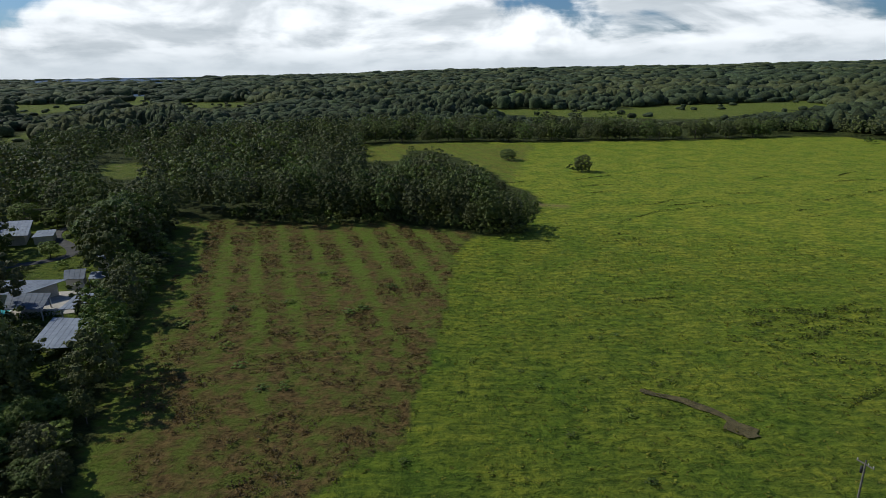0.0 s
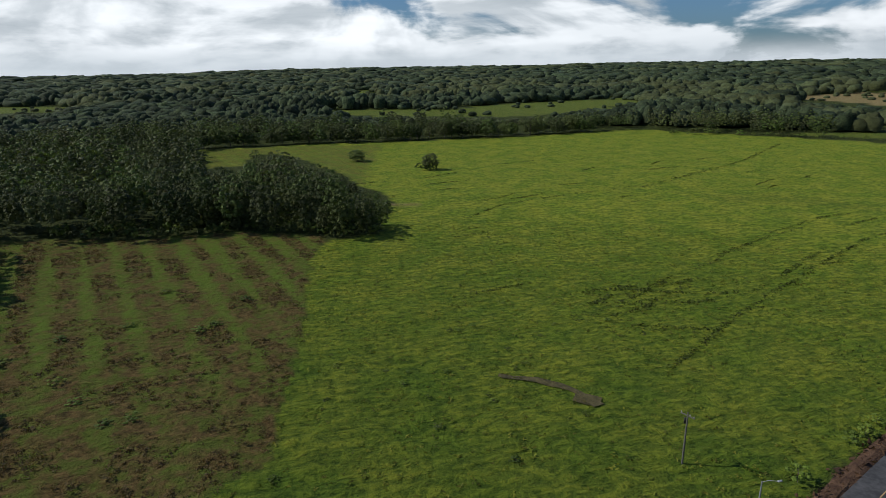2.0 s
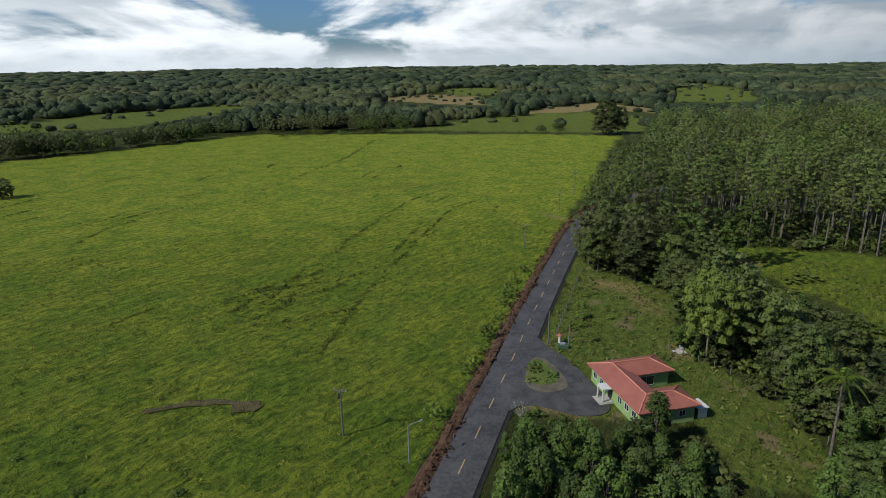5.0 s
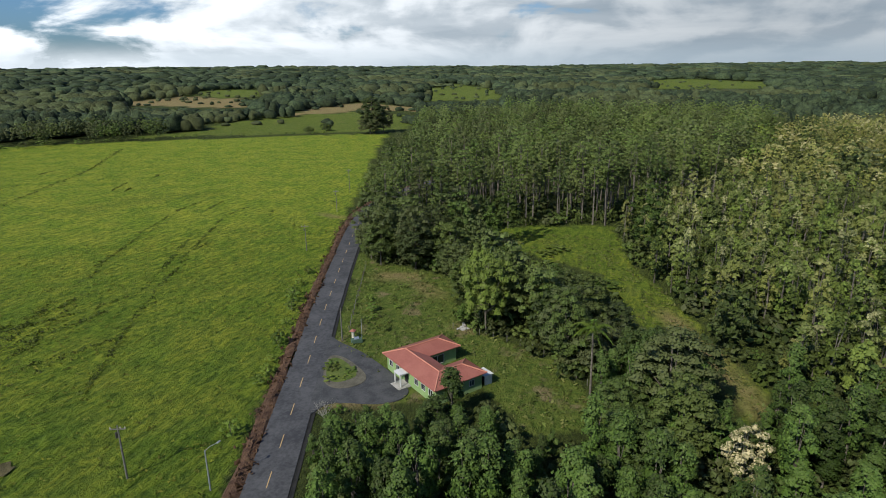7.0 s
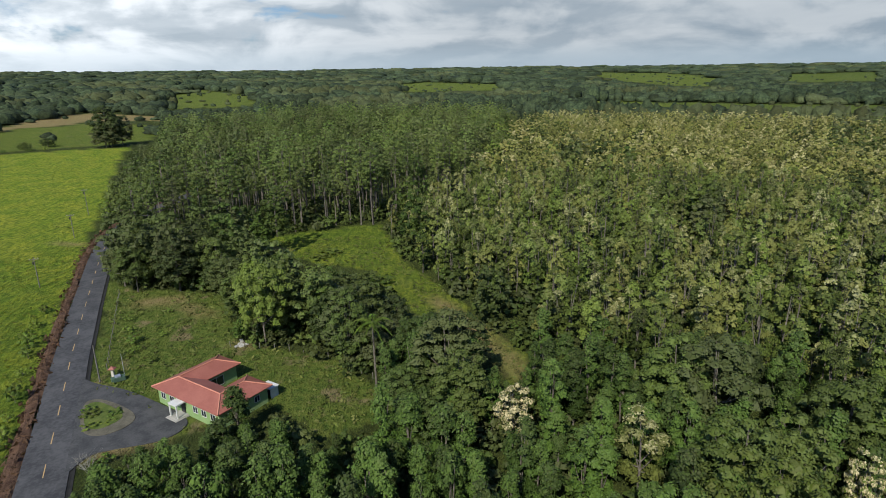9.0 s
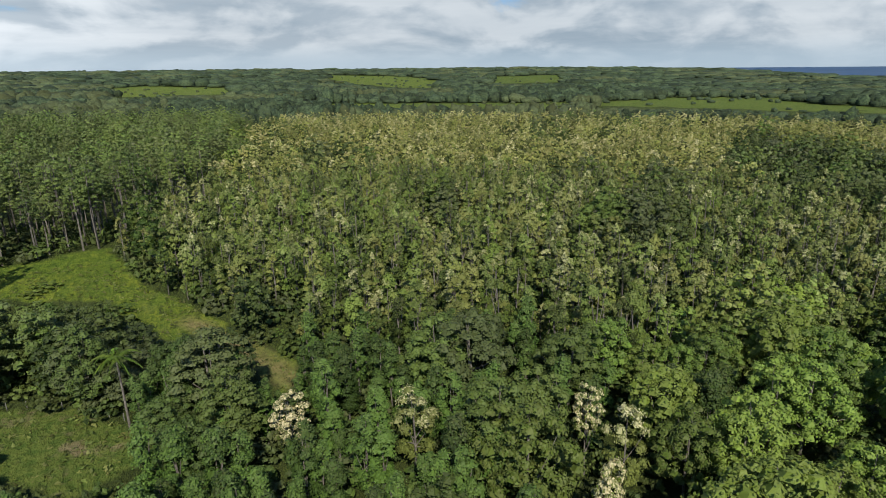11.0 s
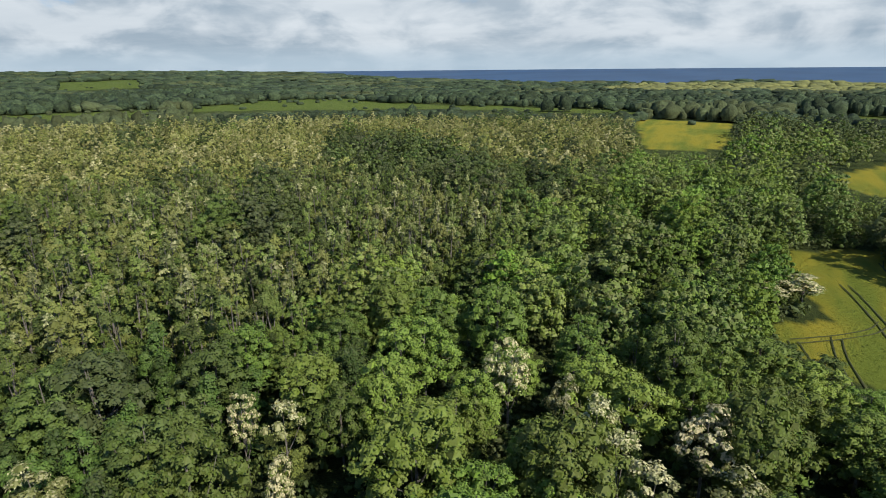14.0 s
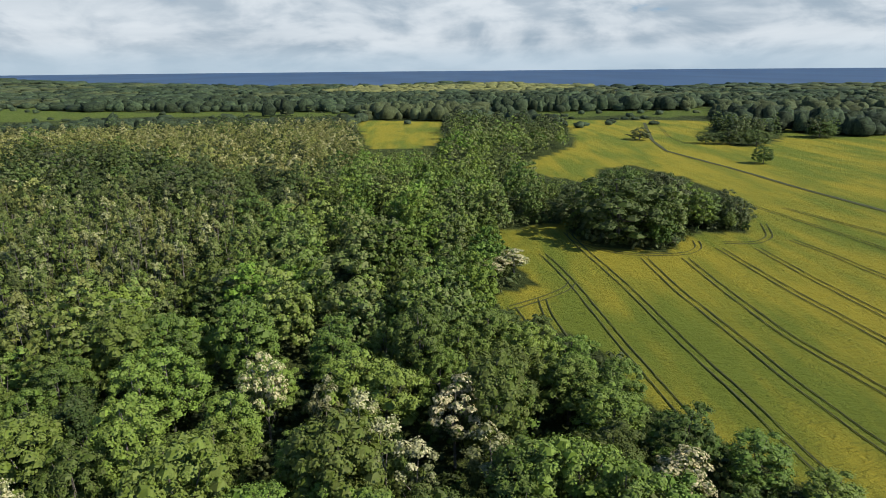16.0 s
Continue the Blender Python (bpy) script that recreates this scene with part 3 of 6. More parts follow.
def ground_lump(x, y):
    """Small relief of the fields: tussocks and hollows, none beside the road."""
    rr = np.hypot(x, y)
    amount = np.maximum.reduce([inside(PASTURE, x, y) * 1.0, inside(MOWN, x, y) * 1.3, (inside(LOT, x, y) | inside(CLEARING, x, y)) * 0.6, (inside(CROP, x, y) | inside(CROP_SMALL, x, y)) * 0.4])
    amount = amount * np.clip(1 - rr / 400, 0, 1) * np.clip((to_line(ROAD_LINE, x, y) - 4) / 4, 0, 1)
    return ((vnoise(x / 2.6, y / 2.2, 1) - 0.5) * 0.55 + (vnoise(x / 9, y / 7, 2) - 0.5) * 0.5) * amount


# ---- ground: one sheet to the horizon, finer towards the middle of the plan ----
def build_ground():
    radii = [0.0] + list(12 * 1.017 ** np.arange(0, 370))
    radii = np.array([r for r in radii if r < 4900] + [4900.0])
    az = np.radians(np.arange(0, 360, 0.6))
    rr, aa = np.meshgrid(radii[1:], az, indexing="ij")
    x, y = rr * np.sin(aa), rr * np.cos(aa)
    z = land_height(x, y)
    sea = sea_here(x, y)
    z = np.where(sea, z - 5, z)
    jx = x + (vnoise(x / 3, y / 3, 11) - 0.5) * np.minimum(3, rr * 0.02)
    jy = y + (vnoise(x / 3, y / 3, 12) - 0.5) * np.minimum(3, rr * 0.02)
    fx = x + (vnoise(x / 22, y / 22, 13) - 0.5) * np.minimum(rr * 0.05, 40)
    fy = y + (vnoise(x / 22, y / 22, 14) - 0.5) * np.minimum(rr * 0.05, 40)
    past = inside(PASTURE, jx, jy).astype(float)
    mown = inside(MOWN, jx, jy).astype(float)
    strip = inside(STRIP, jx, jy)
    crop = (inside(CROP, jx, jy) | inside(CROP_SMALL, jx, jy)).astype(float)
    lot = inside(LOT, jx, jy).astype(float)
    clear = inside(CLEARING, jx, jy)
    past = np.maximum(past, clear * 0.95)
    lot = np.maximum(lot, clear * 0.15)
    farm = inside(FARM, jx, jy)
    past, lot = np.maximum(past, farm * 0.85), np.maximum(lot, farm * 0.35)
    for p in FAR_FIELDS.values():
        far = inside(p, fx, fy)
        past, lot = np.maximum(past, far * 0.5), np.maximum(lot, far * 0.5)
    dry = np.zeros_like(past)
    for p in DRY_FIELDS.values():
        dry = np.maximum(dry, inside(p, fx, fy) * 0.92)
    bare = dry
    past = np.where(mown > 0, 0, past) * (1 - 0.28 * np.clip(1.4 - to_line(DARK_GRASS, x, y) / 8, 0, 1) * (0.4 + 0.6 * vnoise(x / 6, y / 4, 9)))
    mown = np.where(strip, 0.6, mown)
    for line, w in EARTH_LINES:
        d = to_line(line, x, y)
        bare = np.maximum(bare, np.clip(1.3 - d / w, 0, 1) * (0.4 + 0.6 * vnoise(x / 2, y / 2, 8)))
    # the green strips of the mown field lie at its far side
    rowgreen = mown_rows(x, y)
    lump = ground_lump(x, y)
    z = z + np.where(rr < 420, lump, 0)
    n, m = rr.shape
    v = np.concatenate([[(0, 0, 0)], np.stack([x, y, z], -1).reshape(-1, 3)])
    i, j = np.meshgrid(np.arange(n - 1), np.arange(m), indexing="ij")
    jn = (j + 1) % m
    f = np.stack([1 + i * m + j, 1 + i * m + jn, 1 + (i + 1) * m + jn, 1 + (i + 1) * m + j], -1).reshape(-1, 4)
    k = np.arange(m)
    k = k[::2]
    f0 = np.stack([1 + k, 1 + (k + 1) % m, 1 + (k + 2) % m, np.zeros(len(k), int)], -1)
    f = np.concatenate([f[:, ::-1], f0])
    c1 = np.stack([past, mown, crop, np.ones_like(past)], -1).reshape(-1, 4)
    c2 = np.stack([lot, np.clip(bare, 0, 1), rowgreen, np.ones_like(past)], -1).reshape(-1, 4)
    c1, c2 = np.concatenate([[(1, 0, 0, 1)], c1]), np.concatenate([[(0, 0, 0, 1)], c2])
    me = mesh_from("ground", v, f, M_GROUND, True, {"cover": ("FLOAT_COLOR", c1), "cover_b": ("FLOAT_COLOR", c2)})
    tagged(new("ground", me), "grass fields and woodland floor reaching to the horizon", "ground", kind="structure")


ROAD_LINE = [(-400, -146), (-80, -16), (-20, 9), (20, 25.8), (46.9, 36.5), (54.9, 39.6), (64.9, 43.5), (78.0, 48.6), (95.9, 55.8), (121.8, 65.6), (156.4, 78.3), (172, 83.3), (190, 86.5), (215, 86), (250, 80)]
# line of the darker grass patch in the pasture
DARK_GRASS = [(156, 186), (175, 178), (190, 160)]
EARTH_LINES = [
    ([(173.0, 98.5), (170.5, 89.8)], 2.0), ([(121.1, 53.3), (122.9, 46.8)], 3.2), ([(118, 43), (113.6, 37.7)], 2.6), ([(98.4, 28.4), (97.8, 26.0)], 1.6),
    ([(116, -9.5), (100.7, -16.0), (94.2, -18.4), (82.3, -21.2)], 2.6), ([(159.3, 33.1), (158.3, 30.4)], 2.5), ([(70, 31), (66, 41), (69, 42)], 1.5),
    ([(44, 212), (37, 214)], 2.5),
]
build_ground()


def build_water():
    az = np.radians(np.arange(96, 360, 1.5))
    rad = np.array([1300, 1600, 2000, 2500, 3000, 3600, 4200, 4890])
    rr, aa = np.meshgrid(rad, az, indexing="ij")
    x, y = rr * np.sin(aa), rr * np.cos(aa)
    z = 29 * (np.maximum(rr - 600, 0) / 4300) ** 2 - 2.0 * (rr < 4000)
    n, m = rr.shape
    i, j = np.meshgrid(np.arange(n - 1), np.arange(m - 1), indexing="ij")
    f = np.stack([i * m + j, (i + 1) * m + j, (i + 1) * m + j + 1, i * m + j + 1], -1).reshape(-1, 4)
    me = mesh_from("water", np.stack([x, y, z], -1).reshape(-1, 3), f, M_SEA, True)
    tagged(new("water", me), "deep blue open sea out to the horizon", "sea", kind="structure")


build_water()


# ---- road ----
def smooth_line(pts, step):
    p = np.array(pts, float)
    d = np.concatenate([[0], np.cumsum(np.hypot(*np.diff(p, axis=0).T))])
    s = np.arange(0, d[-1], step)
    x, y = np.interp(s, d, p[:, 0]), np.interp(s, d, p[:, 1])
    k = max(1, int(12 / step)) | 1
    ker = np.hanning(k + 2)[1:-1]
    ker /= ker.sum()
    xp, yp = np.pad(x, k // 2, mode="reflect", reflect_type="odd"), np.pad(y, k // 2, mode="reflect", reflect_type="odd")
    return np.stack([np.convolve(xp, ker, "valid"), np.convolve(yp, ker, "valid")], 1)


def ribbon(name, line, profile, mat, wobble=0.0, seed=0):
    """A strip along a line; profile: (offset to the left, height) across it."""
    p = np.asarray(line, float)
    t = np.gradient(p, axis=0)
    t /= np.linalg.norm(t, axis=1)[:, None]
    nrm = np.stack([-t[:, 1], t[:, 0]], 1)
    base = land_height(p[:, 0], p[:, 1])
    rows = []
    for k, (o, h) in enumerate(profile):
        w = wobble * (vnoise(np.arange(len(p)) / 2.3, np.full(len(p), k * 7.7), seed) - 0.5) * 2 if 0 < k or wobble < 0.2 else wobble * (vnoise(np.arange(len(p)) / 2.3, np.full(len(p), 3.3), seed) - 0.5) * 2
        q = p + nrm * (o + w)[:, None] if np.ndim(w) else p + nrm * (o + w)
        hz = base + h + (ground_lump(q[:, 0], q[:, 1]) + 0.12 if name == "wheel_track" else 0) + (np.abs(w) * 0.25 if wobble > 0.2 else 0)
        rows.append(np.column_stack([q, hz]))
    v = np.stack(rows, 1)
    n, m = v.shape[:2]
    i, j = np.meshgrid(np.arange(n - 1), np.arange(m - 1), indexing="ij")
    f = np.stack([i * m + j, i * m + j + 1, (i + 1) * m + j + 1, (i + 1) * m + j], -1).reshape(-1, 4)
    return mesh_from(name, v.reshape(-1, 3), f[:, ::-1], mat)


road_fine = smooth_line(ROAD_LINE, 2.0)
road_fine = road_fine[road_fine[:, 0] > -200]
road = tagged(new("road", ribbon("road", road_fine, [(2.86, -0.3), (2.8, 0.16), (0, 0.22), (-2.8, 0.16), (-2.86, -0.3)], M_ROAD)), "worn grey asphalt country road with dashed yellow centre line", "road", kind="structure")
verge = tagged(new("road_verge", ribbon("road_verge", road_fine, [(4.8, -0.1), (4.4, 0.28), (3.9, 0.42), (3.3, 0.28), (2.9, 0.05)], M_VERGE, 0.35, 4)), "reddish brown verge of cut vegetation beside the road", "verge", kind="structure")
# narrow near-black strip beside the right edge of the asphalt
gutter = tagged(new("road_edge_strip", ribbon("road_edge_strip", road_fine, [(-2.86, 0.10), (-3.1, 0.04), (-3.45, 0.08)], M_EDGE_STRIP)), "narrow near-black strip along the road edge", "gutter", kind="structure")


def build_dashes():
    p = road_fine
    d = np.concatenate([[0], np.cumsum(np.hypot(*np.diff(p, axis=0).T))])
    at0 = d[np.argmin(np.hypot(p[:, 0] - 48.0, p[:, 1] - 37.2))]
    bm = bmesh.new()
    box(bm, -1.5, -0.06, 0, 1.5, 0.06, 0.012)
    me = bpy.data.meshes.new("lane_dash")
    bm.to_mesh(me)
    bm.free()
    me.materials.append(M_YELLOW)
    for k in range(-6, 26):
        s = at0 + 1.5 + 7.75 * k
        x, y = np.interp(s, d, p[:, 0]), np.interp(s, d, p[:, 1])
        x2, y2 = np.interp(s + 1, d, p[:, 0]), np.interp(s + 1, d, p[:, 1])
        ob = new("lane_dash", me)
        ob.parent = road
        ob.matrix_basis = pose(x, y, float(land_height(x, y)) + 0.222, 0, 0, math.degrees(math.atan2(y2 - y, x2 - x)))


build_dashes()


# ---- foliage ----
def leaves(rng, c, nrm, size, aspect=0.55):
    """Diamond leaves at c that face nrm: (n, 4, 3)."""
    nrm = nrm / (np.linalg.norm(nrm, axis=1)[:, None] + 1e-9)
    a = np.cross(nrm, rng.normal(size=nrm.shape))
    a /= np.linalg.norm(a, axis=1)[:, None] + 1e-9
    b = np.cross(nrm, a)
    s = np.asarray(size)[:, None]
    return np.stack([c - a * s * 0.5, c + b * s * aspect * 0.5 - nrm * s * 0.08, c + a * s * 0.5, c - b * s * aspect * 0.5 - nrm * s * 0.08], 1)


def clump_heart(rng, c, rx, rz):
    """The close-set leaves inside a clump: six faces of a small uneven frustum."""
    a = rng.uniform(0, 6.28) + np.arange(5) * 1.2566
    lo = np.stack([np.cos(a) * rx, np.sin(a) * rx, np.full(5, -0.35 * rz)], 1) * rng.uniform(0.8, 1.15, (5, 1)) + c
    hi = np.stack([np.cos(a + 0.3) * rx * 0.5, np.sin(a + 0.3) * rx * 0.5, np.full(5, 0.72 * rz)], 1) * rng.uniform(0.8, 1.15, (5, 1)) + c
    return np.array([[lo[k], lo[(k + 1) % 5], hi[(k + 1) % 5], hi[k]] for k in range(5)] + [[hi[0], hi[1], hi[2], hi[3]]])


def broad_crown(rng, h, R, low, clumps, per, size, flat=1.0, loose=0.28, heart=0.66):
    """A rounded, lumpy crown from height low to h: small leaf clumps over a dome with swellings, and some deeper inside."""
    cz, rz = low + (h - low) * 0.42, (h - low) * 0.58
    out, tops = [], []
    swell = rng.normal(size=(7, 3))
    swell[:, 2] = np.abs(swell[:, 2]) * 0.8
    swell /= np.linalg.norm(swell, axis=1)[:, None]
    for k in range(clumps):
        s = 1 - 1.5 * (k + 0.5) / clumps
        w = k * 2.399963 + rng.normal() * 0.25
        u = np.array([math.sqrt(max(0.0, 1 - s * s)) * math.cos(w), math.sqrt(max(0.0, 1 - s * s)) * math.sin(w), s])
        rad = 0.62 + 0.30 * math.exp(-(math.acos(min(1.0, float((swell @ u).max()))) / 0.45) ** 2) + rng.normal() * 0.04
        if k % 4 == 3:
            rad *= rng.uniform(0.45, 0.75)
        cr = R * rng.uniform(0.14, 0.24)
        c = np.array([u[0] * R * rad, u[1] * R * rad, cz + u[2] * rz * rad])
        tops.append(c)
        d = rng.normal(size=(per, 3))
        d /= np.linalg.norm(d, axis=1)[:, None]
        d[:, 2] = np.abs(d[:, 2]) - 0.4 * rng.random(per)
        p = c + d * cr * np.array([1, 1, 0.8 * flat]) * rng.uniform(0.65, 1.12, (per, 1))
        n = d * 0.9 + u * 0.4 + rng.normal(size=(per, 3)) * loose + np.array([0, 0, 0.12])
        out.append(leaves(rng, p, n, size * rng.uniform(0.7, 1.3, per), 0.7))
        if heart:
            out.append(clump_heart(rng, c, cr * heart, cr * heart * 0.8))
    return np.concatenate(out), tops


def tufted_crown(rng, h, R, low, tips, per, size, bloom):
    """An open, egg-shaped crown: tufts of large leaves at the ends of the branches, the upper ones pale with flower."""
    out, tone, tops = [], [], []
    for k in range(tips):
        u = rng.normal(size=3)
        u /= np.linalg.norm(u)
        s = 0.5 + 0.5 * u[2]
        z = low + (h - low) * (0.06 + 0.9 * s)
        rad = R * math.sqrt(max(0.0, 1 - u[2] ** 2)) * rng.uniform(0.55, 1.0) * (1.1 - 0.25 * s)
        w = math.atan2(u[1], u[0])
        c = np.array([rad * math.cos(w), rad * math.sin(w), z + rng.normal() * 0.3])
        cr = rng.uniform(0.5, 0.95)
        d = rng.normal(size=(per, 3))
        d /= np.linalg.norm(d, axis=1)[:, None]
        d[:, 2] = np.abs(d[:, 2]) - 0.35
        p = c + d * np.array([1, 1, 1.15]) * cr * rng.uniform(0.6, 1.1, (per, 1))
        n = d * 0.7 + u * 0.45 + np.array([0, 0, 0.35]) + rng.normal(size=(per, 3)) * 0.32
        out.append(leaves(rng, p, n, size * rng.uniform(0.7, 1.3, per), 0.66))
        out.append(clump_heart(rng, c, cr * 0.56, cr * 0.66))
        tone.append(np.clip((s - 0.45) * 2.0, 0, 1) * bloom * rng.uniform(0.0, 1.0, per + 6) * rng.uniform(0.3, 1.0))
        tops.append(c)
    return np.concatenate(out), np.concatenate(tone), tops


def variant(kind, lod, seed):
    """One tree about the origin: leaf quads, tone of each leaf, wood tubes, height."""
    rng = np.random.default_rng(seed * 17 + lod * 101 + len(kind))
    f = (1.0, 0.27, 0.075, 0.018)[lod]
    g = (1.0, 1.65, 2.6, 4.6)[lod]
    if kind == "teak":
        h, R = (rng.uniform(9.0, 14.5), rng.uniform(1.6, 2.35)) if lod < 2 else (rng.uniform(10.5, 12.8), rng.uniform(2.8, 3.6))
        st = max(4, int(rng.integers(34, 46) * (1, 0.70, 0.42, 0.2)[lod]))
        per = max(3, int((2800, 1500, 1150, 1100)[lod] * f / st))
        q, tone, tops = tufted_crown(rng, h, R, h * 0.16, st, per, (0.25, 0.27, 0.33, 0.46)[lod] * g, rng.uniform(0.1, 1.0))
    elif kind == "young":
        h, R = rng.uniform(7.5, 11.0), rng.uniform(1.2, 1.8)
        st = max(4, int(rng.integers(30, 38) * (1, 0.6, 0.4, 0.2)[lod]))
        per = max(3, int(1900 * f / st))
        q, tone, tops = tufted_crown(rng, h, R, h * 0.05, st, per, 0.31 * g, 0.22)
    elif kind == "bloomteak":
        h, R = 12.0, 2.6
        q, tone, tops = tufted_crown(rng, h, R, h * 0.2, 44, int(2600 * f / 44), 0.30 * g, 1.5)
    elif kind == "tussock":
        h, R, tops = 0.5, 0.6, []
        n = int(80 * f)
        p = np.stack([rng.normal(size=n) * 0.32, rng.normal(size=n) * 0.32, rng.uniform(0.05, 0.32, n)], 1)
        q = leaves(rng, p, rng.normal(size=(n, 3)) * 0.7 + np.array([0, 0, 0.9]), 0.22 * g * rng.uniform(0.7, 1.3, n), 0.6)
        tone = rng.random(n) * 0.12
    elif kind == "feather":
        h, R = rng.uniform(15, 23), rng.uniform(3.0, 4.4)
        cl = int(rng.integers(34, 44) * (1, 0.9, 0.7, 0.4)[lod])
        q, tops = broad_crown(rng, h, R, h * 0.40, cl, max(3, int((1000, 3400, 2000, 1000)[lod] * f / cl)), (0.52, 0.25, 0.36, 0.5)[lod] * g, 0.9, 0.4, 0.6)
        tone = rng.random(len(q)) * 0.15
    elif kind == "blossom":
        h, R = rng.uniform(10, 13), rng.uniform(2.6, 3.4)
        cl = int(46 * (1, 0.8, 0.6, 0.4)[lod])
        q, tops = broad_crown(rng, h, R, h * 0.25, cl, max(3, int(2600 * f / cl)), 0.34 * g)
        tone = np.clip(rng.random(len(q)) * 1.2 - 0.1, 0, 1) * np.clip((q[:, :, 2].mean(1) / h - 0.42) * 5, 0, 1)
    elif kind == "bush":
        h, R = rng.uniform(1.6, 3.0), rng.uniform(1.3, 2.4)
        q, tops = broad_crown(rng, h, R, 0.0, 12, max(3, int(330 * f / 12)), 0.34 * g)
        tone = rng.random(len(q)) * 0.06
    else:
        h, R = rng.uniform(11.5, 17.0), rng.uniform(4.4, 6.2)
        cl = int(rng.integers(84, 110) * (1, 0.58, 0.25, 0.2)[lod])
        q, tops = broad_crown(rng, h, R, h * 0.05, cl, max(3, int((4000, 3000, 2000, 2000)[lod] * f / cl)), (0.32, 0.35, 0.50, 0.70)[lod] * g)
        tone = rng.random(len(q)) * 0.08
    wood = [([(0, 0, -0.4), (rng.normal() * 0.15, rng.normal() * 0.15, h * 0.4), (rng.normal() * 0.3, rng.normal() * 0.3, h * 0.85)], (0.014 * h, 0.010 * h, 0.003 * h))]
    for c in tops[:: max(1, len(tops) // 6)]:
        z0 = h * rng.uniform(0.2, 0.45)
        wood.append(([(0, 0, z0), tuple(c * np.array([0.55, 0.55, 0.5]) + np.array([0, 0, z0 * 0.5])), tuple(c)], (0.006 * h, 0.004 * h, 0.0015 * h)))
    return q, tone, wood, h


def leaf_mesh(name, q, tone, hue, mat):
    n = len(q)
    return mesh_from(name, q.reshape(-1, 3), np.arange(n * 4).reshape(n, 4), mat, False, {"tone": ("FLOAT", np.repeat(tone, 4)), "hue": ("FLOAT", np.repeat(hue, 4))})


LEAF = {"teak": M_TEAK, "young": M_YOUNG, "broad": M_BROAD, "woods": M_WOODS, "feather": M_FEATHER, "blossom": M_BROAD, "bush": M_BROAD, "bloomteak": M_BLOOM}
PATTERN = {}


def thing_tree(kind, seed, name, label, category, group=""):
    """A tree with a trunk and a crown, kept once for each kind and seed; later ones share its meshes."""
    if (kind, seed) not in PATTERN:
        q, tone, wood, h = variant(kind, 0, seed)
        PATTERN[kind, seed] = (leaf_mesh("crown", q, tone, np.zeros(len(q)), LEAF[kind]), tubes_mesh("trunk", wood, M_BARK), h)
    crown, trunk, h = PATTERN[kind, seed]
    e = tagged(new(name), label, category, group)
    part("trunk", trunk, M_BARK, e)
    part("crown", crown, LEAF[kind], e)
    return e, h


def scatter(rng, r0, r1, step, grow=0.0):
    """Jittered places in a ring, step apart; grow: step as a share of the distance."""
    if not grow:
        n = int(2 * r1 / step)
        g = (np.arange(n) - n / 2) * step
        x, y = np.meshgrid(g, g)
        x, y = x.ravel(), y.ravel()
        x, y = x + rng.uniform(-0.42, 0.42, x.shape) * step, y + rng.uniform(-0.42, 0.42, x.shape) * step
    else:
        xs, ys, r = [], [], r0
        while r < r1:
            s = max(step, r * grow)
            m = int(2 * math.pi * r / s)
            a = (np.arange(m) + rng.uniform(-0.4, 0.4, m) + rng.random()) * 2 * math.pi / m
            q = r + rng.uniform(-0.45, 0.45, m) * s
            xs.append(q * np.sin(a))
            ys.append(q * np.cos(a))
            r += s
        x, y = np.concatenate(xs), np.concatenate(ys)
    r = np.hypot(x, y)
    k = (r >= r0) & (r < r1)
    return x[k], y[k]


EYE = 48.0


def free_for(x, y, h, reach):
    """True where a tree of that height and reach hides no open land that lies behind it from the height of flight."""
    bad = open_land(x, y) | inside(FARM, x, y)
    r = np.hypot(x, y)
    for s in (1.0, 0.6, 0.3):
        k = EYE / (EYE - np.minimum(h * s, 40))
        bad |= open_land(x * k, y * k) | inside(FARM, x * k, y * k)
        w = reach / np.maximum(r, 1) * (1 if s < 1 else 0.4)
        for sg in (-1, 1):
            bad |= open_land(x * k + sg * w * -y * k, y * k + sg * w * x * k)
    bad |= to_line(ROAD_LINE, x, y) < 4.5 + reach
    return ~bad & ~sea_here(x, y)


TEAK_AREA = [(122.6, -3.4), (168.8, 0.5), (202.4, -20.9), (484.1, -106.6), (547.3, -241.8), (293.4, -408.3), (60.1, -487.6), (31.3, -309.2), (33.0, -228.6), (37.9, -154.5), (38.6, -127.7), (48.1, -102.3), (55.3, -96.9), (57.1, -57.7), (53.3, -35.1), (61.2, -24.8), (71.5, -21.6), (99.5, -18.8)]
DARK_BAND = [(240.0, -346.3), (188.0, -356.1), (77.6, -239.6), (29.8, -222.2), (47.3, -172.1), (94.3, -202.9), (152.5, -218.2)]
COAST_PLANTATION = [(238.4, -1291.0), (159.7, -1670.1), (-351.6, -1775.9), (-417.3, -1472.4), (-258.9, -1290.3), (39.2, -1181.7)]
FEATHER_AREA = [(142.8, 60.4), (197.3, 89.8), (435.7, 160.2), (516.9, 107.5), (532.2, -20.6), (472.7, -92.3), (210.6, -23.0), (181.1, 2.6), (170.6, 4.4), (162.0, 35.4), (161.1, 37.0)]


